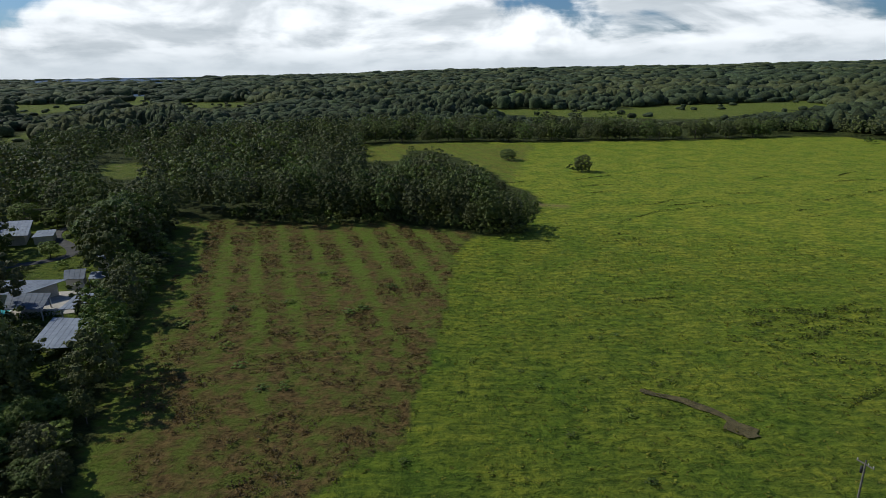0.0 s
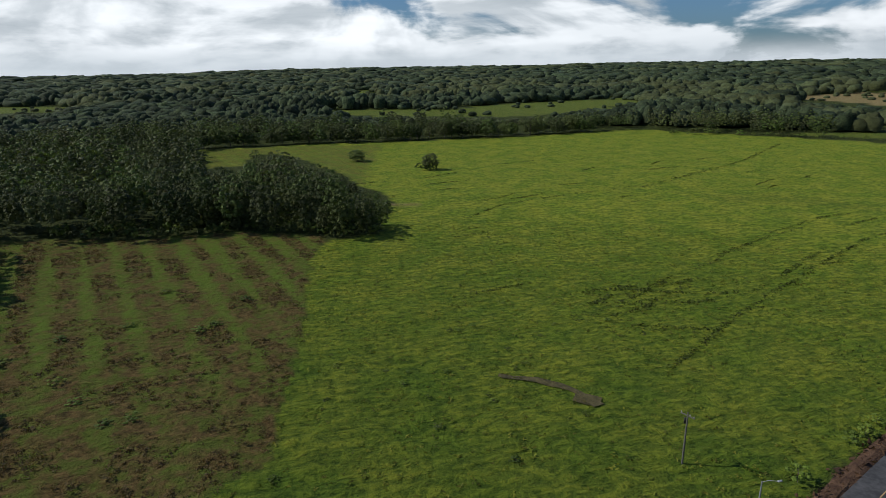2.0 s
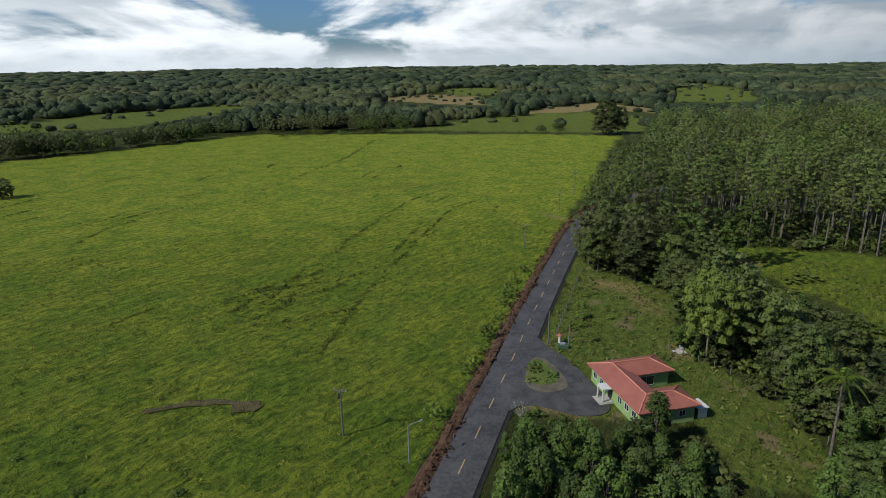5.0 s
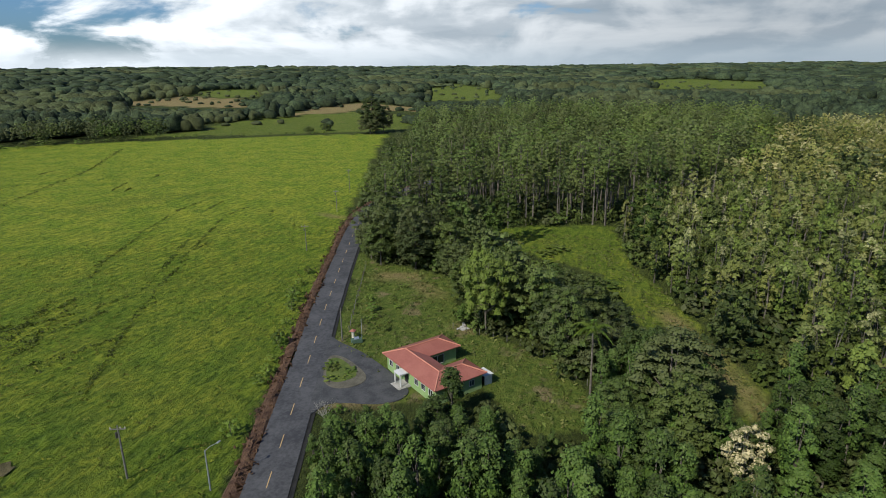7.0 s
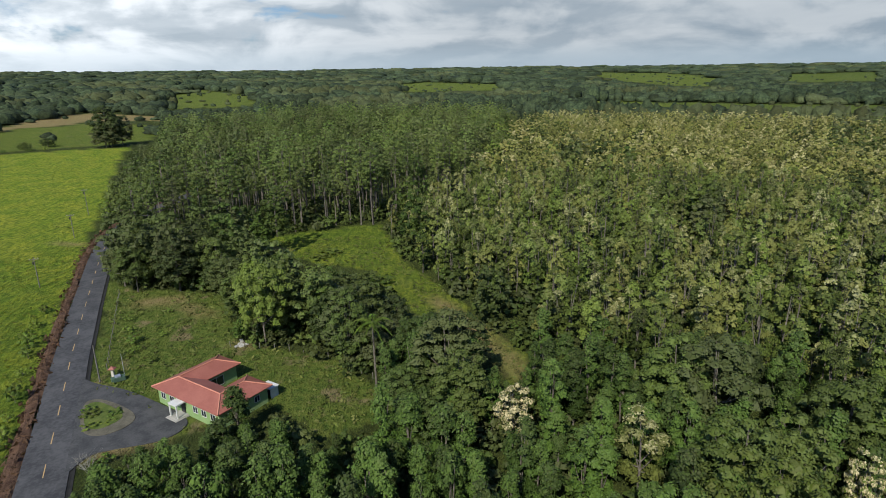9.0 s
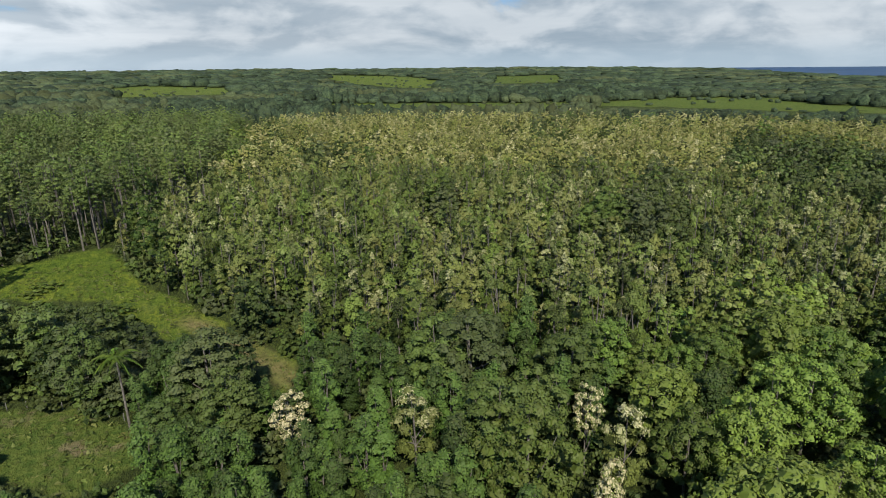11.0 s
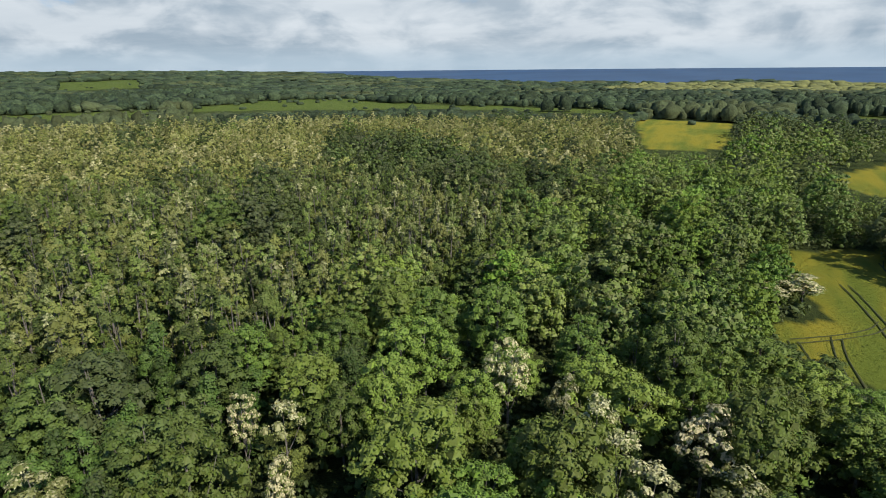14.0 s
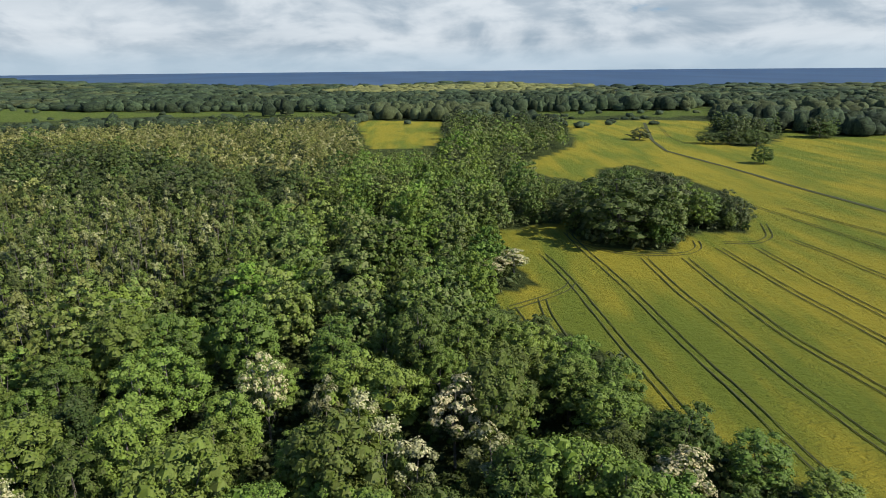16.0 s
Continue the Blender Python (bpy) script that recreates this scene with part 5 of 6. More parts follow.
# ---- bare shrub by the drive mouth ----
def bare_shrub(x, y, h, R, seed):
    rng = np.random.default_rng(seed)
    e = tagged(new("bare_shrub"), "pale grey leafless shrub beside the drive mouth", "shrub")
    stems, twigs = [], []
    for k in range(11):
        a, lean = rng.uniform(0, 6.28), rng.uniform(0.3, 1.0)
        tip = np.array([math.cos(a) * R * lean, math.sin(a) * R * lean, h * rng.uniform(0.7, 1.0)])
        mid = tip * np.array([0.4, 0.4, 0.55])
        stems.append(([(0, 0, -0.1), tuple(mid), tuple(tip)], (0.05, 0.03, 0.012)))
        for j in range(9):
            p = mid + (tip - mid) * rng.uniform(0, 1)
            q = p + np.array([rng.normal() * 0.5, rng.normal() * 0.5, rng.uniform(0.1, 0.6)])
            twigs.append(([tuple(p), tuple(q)], (0.016, 0.008)))
    part("stems", tubes_mesh("stems", stems, M_TWIG, 4), M_TWIG, e)
    part("twigs", tubes_mesh("twigs", twigs, M_TWIG, 3), M_TWIG, e)
    e.matrix_basis = pose(x, y, 0)


bare_shrub(62.6, 37.0, 2.6, 1.9, 3)


# ---- palm ----
def palm(x, y, h):
    rng = np.random.default_rng(int(x * 10))
    e = tagged(new("coconut_palm"), "slender coconut palm with drooping fronds", "palm")
    part("trunk", tubes_mesh("trunk", [([(0, 0, -0.3), (0.15, 0.1, h * 0.5), (0.5, 0.2, h)], (0.2, 0.15, 0.12))], M_BARK, 8), M_BARK, e)
    for k in range(15):
        w = k * 2.4
        L, up = rng.uniform(2.4, 3.2), rng.uniform(-0.1, 1.0)
        d = np.array([math.cos(w), math.sin(w), 0])
        s = np.linspace(0, 1, 16)
        mid = np.array([0.5, 0.2, h]) + d * (L * s)[:, None] + np.array([0, 0, 1]) * (up * L * s - (1.0 + up * 0.6) * L * 0.62 * s * s)[:, None]
        side = np.cross(d, [0, 0, 1])
        q = []
        for i in range(1, 16):
            for sg in (-1, 1):
                n = side * sg * 0.62 * (1.1 - s[i] * 0.7) + d * 0.3 - np.array([0, 0, 0.25])
                q.append([mid[i], mid[i] + n * 0.5 + d * 0.12, mid[i] + n * 1.25, mid[i] + n * 0.5 - d * 0.12])
        q = np.array(q)
        part("frond", leaf_mesh("frond", q, np.zeros(len(q)), np.zeros(len(q)), M_BROAD), M_BROAD, e)
    e.matrix_basis = pose(x, y, 0)


palm(80.7, 2.3, 11.0)


# ---- bushes on the road bank and in the fields ----
def bushes(spots, label, group, seed):
    rng = np.random.default_rng(seed)
    for x, y, h, R in spots:
        place_tree("bush", int(rng.integers(0, 5)), x, y, h, R, "bush", label, "bush", group, rng.uniform(0, 360))


bushes([(101, 65.5, 3.2, 1.6), (104, 67.6, 2.6, 1.5), (97, 63.5, 2.4, 1.5), (81.6, 56.6, 3.0, 1.5), (84, 58, 2.2, 1.3), (72, 52.8, 2.0, 1.3), (69, 51.8, 1.8, 1.4), (56, 47.6, 2.6, 1.6), (110, 69.5, 2.0, 1.3), (118, 72, 1.8, 1.2), (194, 93.5, 4, 2.4), (204, 97.5, 5, 3), (211, 100, 5, 3), (90, 60.5, 1.6, 1.2), (76, 54.6, 1.5, 1.1)],
       "leafy green bush on the road bank", "road bank bushes", 3)
bushes([(106, 50, 1.6, 1.4), (101, 47.5, 1.9, 1.5), (97, 45.5, 1.4, 1.2), (112, 52.5, 1.3, 1.2), (93, 41, 1.1, 1.0), (104, 43, 0.9, 0.9), (90, 33, 0.8, 0.9), (116, 46, 0.9, 1.0), (73.5, 42.2, 0.7, 1.3), (76.5, 43.4, 0.9, 1.5), (78, 44.2, 0.8, 1.2), (76.6, 40.2, 0.7, 1.3), (74.6, 40.0, 0.5, 1.2), (65.0, 36.6, 1.2, 1.5), (61.4, 34.8, 1.3, 1.6)], "rough green shrub on the house lot", "lot shrubs", 5)
bushes([(153, 17, 1.6, 3.2), (149, 19, 1.3, 2.6), (127, 3.5, 2.0, 4.0), (122, 6, 1.7, 3.4)], "low dark shrub in the clearing", "clearing shrubs", 6)
TUFTS = [(12.6, 88.5), (16.9, 70.6), (2.3, 82.3), (6.1, 80.9), (14.5, 83.5), (55.4, 160.8), (17.5, 78.3), (26.7, 74.8), (25.1, 86.0), (-5.4, 65.2)]
trng = np.random.default_rng(7)
for i in range(46):
    TUFTS.append((float(trng.uniform(4, 60)), float(trng.uniform(60, 230))))
bushes([(x, y, float(trng.uniform(0.35, 0.75)), float(trng.uniform(0.45, 0.9))) for x, y in TUFTS if to_line(ROAD_LINE, x, y) > 8], "dark weed tuft in the pasture", "pasture tufts", 9)
MOWN_TUFTS = [(-33.8, 121.0), (-20, 115), (-17, 117), (-35, 92), (-29, 84), (-25.5, 84.5), (-12, 130), (-52, 110), (-40, 100), (-45, 118), (-30, 140)]
bushes([(x, y, 0.9, 1.5) for x, y in MOWN_TUFTS], "dark rank tussock in the mown field", "mown field tussocks", 10)
HEDGE = [(268.3, 376.0), (298.9, 365.8), (323.0, 342.9), (348.9, 318.2), (384.5, 257.5), (403, 214)]
hrng = np.random.default_rng(11)
for p in smooth_line(HEDGE, 7.5):
    if hrng.random() < 0.8:
        h = hrng.uniform(1.6, 4.2) * (1.3 if p[1] > 330 else 0.8)
        place_tree("bush", int(hrng.integers(0, 5)), p[0] + hrng.normal() * 1.2, p[1] + hrng.normal() * 1.2, h, h * hrng.uniform(0.6, 1.0), "hedge_bush", "dark green bush in the boundary hedge", "bush", "boundary hedge")


def low_growth():
    """Tussocks of the pasture and cut stalks of the mown field, past counting."""
    rng = np.random.default_rng(14)
    x, y = scatter(rng, 52, 190, 1.5)
    p = inside(PASTURE, x, y) & (to_line(ROAD_LINE, x, y) > 7) & ~inside(MOWN, x, y)
    keep = p & (rng.random(len(x)) < 0.5)
    patch_stuff("pasture_grass", "tussocks of long yellow-green pasture grass", "grass", x[keep], y[keep], "tussock", 2, 0.62, M_GRASS, 15)
    x, y = scatter(rng, 52, 215, 1.25)
    keep = inside(MOWN, x, y) & (rng.random(len(x)) < 1.7 * vnoise(x / 6, y / 5, 42) - 0.35) & (mown_rows(x, y) < 0.35 + 0.3 * rng.random(len(x)))
    patch_stuff("cut_stalks", "heaps of brown cut stalks on the mown field", "stubble", x[keep], y[keep], "tussock", 1, 0.8, M_STALK, 16)
    x, y = scatter(rng, 45, 170, 1.7)
    keep = (inside(LOT, x, y) | inside(CLEARING, x, y)) & (vnoise(x / 4, y / 4, 43) > 0.35) & (to_line(ROAD_LINE, x, y) > 4.5) & ~inside(DRIVE_ZONE, x, y)
    patch_stuff("rough_grass", "rough tufted grass on the lot and clearing", "grass", x[keep], y[keep], "tussock", 2, 0.9, M_ROUGH, 17)
    # cut growth heaped along the road bank
    pts = smooth_line(ROAD_LINE, 0.7)
    pts = pts[(pts[:, 0] > 35) & (pts[:, 0] < 215)]
    t = np.gradient(pts, axis=0)
    t /= np.linalg.norm(t, axis=1)[:, None]
    o = rng.uniform(3.3, 4.7, len(pts))
    patch_stuff("cut_bank", "reddish brown cut growth heaped on the road bank", "brush", pts[:, 0] - t[:, 1] * o, pts[:, 1] + t[:, 0] * o, "tussock", 2, 1.3, M_BANK, 18)


DRIVE_ZONE = [(86, 49.5), (79, 36), (68, 22), (80, 12), (90, 24), (80, 38), (73, 30), (62, 36), (62, 42)]
low_growth()


# ---- wheel tracks ----
def tracks(line, half, width, mat, label, wob=0.1):
    p = smooth_line(line, 2.0)
    for o in ((-half, half) if half else (0,)):
        me = ribbon("wheel_track", p, [(o + width / 2, 0.03), (o + width * 0.2, 0.09), (o - width * 0.2, 0.09), (o - width / 2, 0.03)], mat, wob, 5)
        tagged(new("wheel_track", me), label, "wheel track", kind="structure")


for line in ([(-34.8, -154.3), (-36.5, -143.6), (-37.8, -131.7), (-39.6, -98.8), (-41.3, -76.9), (-42.1, -67.4), (-42.2, -57.2), (-42.4, -35.0)],
             [(-46.2, -176.1), (-46.9, -159.1), (-49.5, -131.2), (-50.8, -100.8), (-52.2, -81.8), (-53.0, -67.7), (-53.7, -57.3), (-55.2, -35.0)],
             [(-61.0, -149.1), (-60.5, -125.1), (-62.0, -101.9), (-62.5, -84.1), (-63.8, -72.3), (-64.7, -66.1), (-69.2, -35.0)],
             [(-71.7, -148.6), (-71.2, -120.5), (-71.5, -99.5), (-74.0, -87.4), (-75.1, -80.1), (-81.9, -35.0)],
             [(-84.8, -157.3), (-85.8, -124.1), (-87.4, -107.3), (-88.1, -97.7), (-92.7, -35.0)],
             [(-95.3, -156.8), (-95.5, -129.2), (-96.5, -109.2), (-100.2, -35.0)],
             [(-109.5, -164.8), (-112.0, -148.3), (-113.1, -131.7), (-119.5, -35.0)],
             [(-21.5, -116.6), (-28.9, -121.2), (-36.7, -127.9), (-38.6, -133.6)],
             [(-21.5, -116.6), (-22.8, -109.2), (-23.5, -101)], [(-28.9, -121.2), (-28.4, -111.8), (-29.5, -101)], [(-47.6, -178), (-45.6, -167.9), (-51.6, -157.5), (-59.3, -151.8), (-73.4, -152), (-79.8, -157.6), (-81.8, -166.1)],
             [(-88.6, -162.8), (-97.6, -161.3), (-105.4, -168.0), (-111.8, -184.7)], [(-213.0, -561.7), (-173.5, -424.4), (-172.0, -391.3)], [(-130, -205), (-140, -170), (-150, -120)], [(-120, -215), (-126, -180), (-133, -130)]):
    tracks(line, 0.85, 0.28, M_RUT, "dark paired wheel tracks in the crop")
tracks([(-196.9, -545.6), (-155.8, -408.8), (-145.9, -357.1), (-153.8, -289.3), (-157.1, -238.7), (-161.9, -197.9), (-168, -140)], 0, 2.4, M_RUT, "dark ditch line through the crop", 0.3)
TRAMPLED = []
for line, w in (([(140, 214), (152.9, 220.9), (187.7, 237.7), (227.7, 259.3), (293.0, 305.4)], 2.2), ([(106.6, 125.7), (127.3, 135.4), (152.4, 143.7)], 0.8), ([(90, 92), (96.3, 98.5), (114.5, 106.5), (144.0, 121.4), (164.2, 130.5)], 0.8), ([(195.8, 118.4), (190.3, 101.1)], 1.6),
                ([(94, 101), (112, 109.5), (140, 124)], 0.6), ([(56, 185.8), (75.2, 201.9), (101.7, 209.1), (140, 216)], 1.1), ([(66, 104), (86, 116), (104, 122.4), (109.6, 126.7)], 0.7), ([(58, 76.2), (84, 91.5), (100, 100)], 0.7), ([(47.9, 102.7), (53.7, 98.8), (56.8, 93.1), (57.8, 88.5), (66.7, 90.6)], 1.1), ([(70.3, 113.6), (75.3, 109.5), (83.6, 104.1), (93, 103.1)], 1.2), ([(52, 108), (58, 112), (66, 113), (74, 112)], 1.0), ([(54, 101), (62, 99), (71, 101)], 0.9), ([(58, 106), (64, 105), (70, 106)], 0.8), ([(76, 113), (84, 111), (90, 113)], 0.9)):
    TRAMPLED.append((line, w))
tracks([(30.5, 81.6), (32.6, 81.3), (35.0, 80.0), (38.4, 76.5), (41.1, 72.6), (41.2, 69.0)], 0, 1.3, M_CHURN, "churned brown earth track in the pasture", 0.45)
tracks([(39.0, 72.6), (41, 70.6), (43.4, 69.4)], 0, 2.6, M_CHURN, "churned brown earth track in the pasture", 0.45)
tracks([(30.2, 82.2), (31.5, 81.2), (33.5, 81.0)], 0, 1.5, M_CHURN, "churned brown earth track in the pasture", 0.45)
wrng = np.random.default_rng(19)
for i in range(7):
    cx, cy, a0 = wrng.uniform(48, 86), wrng.uniform(88, 112), wrng.uniform(-0.6, 0.4)
    L, bend = wrng.uniform(3, 8), wrng.uniform(-0.25, 0.25)
    line = [(cx + L * k * math.cos(a0 + bend * k), cy + L * k * math.sin(a0 + bend * k)) for k in (-1, -0.5, 0, 0.5, 1)]
    TRAMPLED.append((line, float(wrng.uniform(0.6, 1.0))))
for i in range(40):
    cx, cy, a0 = wrng.uniform(20, 230), wrng.uniform(75, 300), wrng.uniform(0.1, 0.6)
    if not inside(PASTURE, np.array([cx]), np.array([cy]))[0] or float(to_line(ROAD_LINE, np.array([cx]), np.array([cy]))[0]) < 25:
        continue
    L, bend = wrng.uniform(4, 12), wrng.uniform(-0.2, 0.2)
    line = [(cx + L * k * math.cos(a0 + bend * k), cy + L * k * math.sin(a0 + bend * k)) for k in (-1, -0.5, 0, 0.5, 1)]
    TRAMPLED.append((line, float(wrng.uniform(0.4, 0.7))))
trampled = []
for line, w in TRAMPLED:
    p = smooth_line(line, 0.42)
    p = p[wrng.random(len(p)) < 1.1 * vnoise(p[:, 0] / 5, p[:, 1] / 5, 81)]
    trampled.append(p + wrng.normal(size=p.shape) * w * 0.34)
trampled = np.concatenate(trampled)
# the dark leaves paint the shade along the trampled lines
patch_stuff("trampled_grass", "broken lines of trampled grass in the pasture, shade painted dark", "grass", trampled[:, 0], trampled[:, 1], "tussock", 2, 0.74, M_TRAMPLE_SHADE, 82)


# ---- drive ----
def flat_shape(name, outline, z, mat, thick=0.08):
    bm = bmesh.new()
    f = bm.faces.new([bm.verts.new((x, y, z)) for x, y in outline])
    r = bmesh.ops.extrude_face_region(bm, geom=[f])
    bmesh.ops.translate(bm, vec=(0, 0, -thick), verts=[v for v in r["geom"] if isinstance(v, bmesh.types.BMVert)])
    bmesh.ops.recalc_face_normals(bm, faces=bm.faces)
    me = bpy.data.meshes.new(name)
    bm.to_mesh(me)
    bm.free()
    me.materials.append(mat)
    return me


def rounded(pts, n=5):
    """A closed outline with its corners cut round."""
    for _ in range(3):
        out = []
        for (x0, y0), (x1, y1) in zip(pts, pts[1:] + pts[:1]):
            out += [(x0 * 0.75 + x1 * 0.25, y0 * 0.75 + y1 * 0.25), (x0 * 0.25 + x1 * 0.75, y0 * 0.25 + y1 * 0.75)]
        pts = out
    return pts


tagged(new("driveway", flat_shape("driveway", rounded([(61.5, 40.2), (67.3, 39.4), (68.0, 35.5), (69.0, 31.2), (71.5, 28.6), (74.6, 28.8), (79.6, 35.4), (82.4, 39.4), (84.4, 42.8), (86.2, 47.5), (89.5, 51.6), (75, 46)]), 0.17, M_DRIVE, 0.3)), "worn dark asphalt loop drive to the house", "driveway", kind="structure")
island = tagged(new("drive_island"), "grassy turning island with a pale earth edge in the drive", "traffic island")
part("earth", flat_shape("earth", rounded([(79.9, 46.2), (72.2, 43.0), (70.7, 39.6), (73.3, 36.4), (76.4, 36.8), (80.4, 42.3), (81.3, 45.2)]), 0.235, M_EARTH, 0.06), M_EARTH, island)
part("grass", flat_shape("grass", rounded([(79.3, 45.6), (73.4, 43.0), (72.4, 40.6), (74.6, 38.6), (76.4, 38.6), (79.6, 42.6), (80.4, 44.6)]), 0.26, M_LAWN, 0.05), M_LAWN, island)

# ---- house: a U of three hipped wings round a small court ----
HX, HY = 79.4, 35.6
HOUSE = Matrix.Translation((HX, HY, 0)) @ Matrix(((-0.6, 0.8, 0, 0), (-0.8, -0.6, 0, 0), (0, 0, 1, 0), (0, 0, 0, 1)))
house = tagged(new("house"), "single-storey green house with a red metal roof", "house")
house.matrix_basis = HOUSE


def hip(bm, a0, a1, d0, d1, z0, pitch, along, hip0, hip1, over=0.12):
    """A hipped roof over a rectangle with its ridge along a or d; hip0, hip1: whether that end slopes."""
    w = ((d1 - d0) if along == "a" else (a1 - a0)) / 2
    rz = z0 + w * pitch
    s0, s1 = (a0, a1) if along == "a" else (d0, d1)
    c = (d0 + d1) / 2 if along == "a" else (a0 + a1) / 2
    put = (lambda s, o, z: bm.verts.new((s, c + o, z))) if along == "a" else (lambda s, o, z: bm.verts.new((c + o, s, z)))
    e = [put(s0, -w, z0), put(s1, -w, z0), put(s1, w, z0), put(s0, w, z0)]
    k = [put(s0, -w, z0 - over), put(s1, -w, z0 - over), put(s1, w, z0 - over), put(s0, w, z0 - over)]
    r0, r1 = put(s0 + (w if hip0 else 0), 0, rz), put(s1 - (w if hip1 else 0), 0, rz)
    faces = [(e[0], e[1], r1, r0), (e[2], e[3], r0, r1), (e[3], e[0], r0), (e[1], e[2], r1), tuple(k)] + [(e[i], e[(i + 1) % 4], k[(i + 1) % 4], k[i]) for i in range(4)]
    for f in faces:
        bm.faces.new(f)
    bmesh.ops.recalc_face_normals(bm, faces=bm.faces)
    return rz


PITCH, EAVE = 0.40, 2.85
for a0, a1, d0, d1, al, h0, h1, dz in ((0, 15.2, 0, 5.6, "a", True, True, 0), (0, 5.5, 2.9, 12.0, "d", False, True, -0.02), (9.6, 15.2, 2.9, 9.8, "d", False, True, -0.02)):
    bm = bmesh.new()
    hip(bm, a0, a1, d0, d1, EAVE + dz, PITCH, al, h0, h1)
    part("roof", bm, M_ROOF, house, "brick red painted metal roof")
RZ = EAVE + 2.8 * PITCH


def cap(p, q):
    part("ridge_cap", tubes_mesh("ridge_cap", [([p, q], (0.11, 0.11))], M_RIDGE, 6), M_RIDGE, house)


for p, q in (((2.8, 2.8, RZ), (12.4, 2.8, RZ)), ((0, 0, EAVE), (2.8, 2.8, RZ)), ((15.2, 0, EAVE), (12.4, 2.8, RZ)), ((2.75, 2.8, RZ), (2.75, 9.25, RZ - 0.03)), ((2.75, 9.25, RZ - 0.03), (0, 12.0, EAVE)), ((2.75, 9.25, RZ - 0.03), (5.5, 12.0, EAVE)),
             ((12.4, 2.8, RZ), (12.4, 7.0, RZ - 0.02)), ((12.4, 7.0, RZ - 0.02), (9.6, 9.8, EAVE)), ((12.4, 7.0, RZ - 0.02), (15.2, 9.8, EAVE))):
    cap(p, q)
for a0, a1, d0, d1 in ((0.6, 14.6, 0.6, 5.0), (0.6, 4.9, 5.003, 11.4), (10.2, 14.6, 5.003, 9.2)):
    bm = bmesh.new()
    box(bm, a0, d0, -0.1, a1, d1, 2.74)
    part("wall", bm, M_GREENWALL, house, "pale green rendered wall")


def window(parent, a, d, z, w, h, face):
    """A framed window on a wall; face: 'front', 'side' or 'court'."""
    f = bmesh.new()
    g = bmesh.new()
    for u0, u1, z0, z1 in ((-w / 2, w / 2, -h / 2, -h / 2 + 0.07), (-w / 2, w / 2, h / 2 - 0.07, h / 2), (-w / 2, -w / 2 + 0.07, -h / 2, h / 2), (w / 2 - 0.07, w / 2, -h / 2, h / 2), (-0.03, 0.03, -h / 2, h / 2)):
        box(f, u0, -0.05, z0, u1, 0.02, z1)
    box(g, -w / 2 + 0.05, -0.02, -h / 2 + 0.05, w / 2 - 0.05, 0.0, h / 2 - 0.05)
    o = part("window", f, M_WHITE, parent, "white framed window")
    part("pane", g, M_GLASS, o)
    o.matrix_basis = pose(a, d, z, 0, 0, {"front": 0, "end": 90, "left": -90, "back": 180}[face])


for a in (1.9, 4.0, 9.4, 11.3, 13.3):
    window(house, a, 0.58, 1.6, 1.1, 1.1, "front")
window(house, 14.62, 2.6, 1.6, 1.0, 1.0, "end")
window(house, 14.62, 7.2, 1.6, 1.0, 1.0, "end")
window(house, 0.58, 3.0, 1.6, 1.2, 1.0, "left")
window(house, 0.58, 7.5, 1.6, 1.2, 1.0, "left")
for a in (6.2, 8.8):
    window(house, a, 5.02, 1.5, 1.4, 1.3, "back")
window(house, 4.92, 7.6, 1.3, 2.6, 1.6, "end")
bm = bmesh.new()
box(bm, 6.1, 0.53, 0.32, 7.0, 0.598, 2.3)
part("door", bm, M_DARK, house, "dark front door")
porch = part("porch_canopy", flat_shape("porch_canopy", [(5.6, -1.15), (7.5, -1.15), (7.5, 0.58), (5.6, 0.58)], 2.45, M_WHITE, 0.18), M_WHITE, house, "flat white porch canopy")
for a, d in ((5.75, -1.0), (7.35, -1.0)):
    bm = bmesh.new()
    box(bm, a - 0.1, d - 0.1, 0, a + 0.1, d + 0.1, 2.27, 0.02)
    part("post", bm, M_WHITE, porch)
for k in range(2):
    bm = bmesh.new()
    box(bm, 5.5 - 0.2 * k, -1.3 - 0.35 * k, -0.1, 7.6 + 0.2 * k, 0.59, 0.32 - 0.1 * k)
    part("step", bm, M_CONCRETE, porch)
hut = tagged(new("white_lean_to"), "small white open-fronted lean-to behind the house", "lean-to")
hut.matrix_basis = HOUSE
# the last box is a dark block added to stand in for the dark inside
for name, dims in (("back_wall", (12.3, 11.35, 0, 14.3, 11.45, 1.7)), ("side_wall", (12.2, 9.95, 0, 12.297, 11.45, 1.7)), ("side_wall", (14.303, 9.95, 0, 14.4, 11.45, 1.7)), ("roof_sheet", (12.05, 9.75, 1.703, 14.55, 11.6, 1.79)), ("dark_block", (12.7, 10.5, 0, 13.8, 11.2, 0.7))):
    bm = bmesh.new()
    box(bm, *dims, 0.02 if name != "dark_block" else 0.06)
    part(name, bm, M_DARK if name == "dark_block" else M_WHITE, hut)


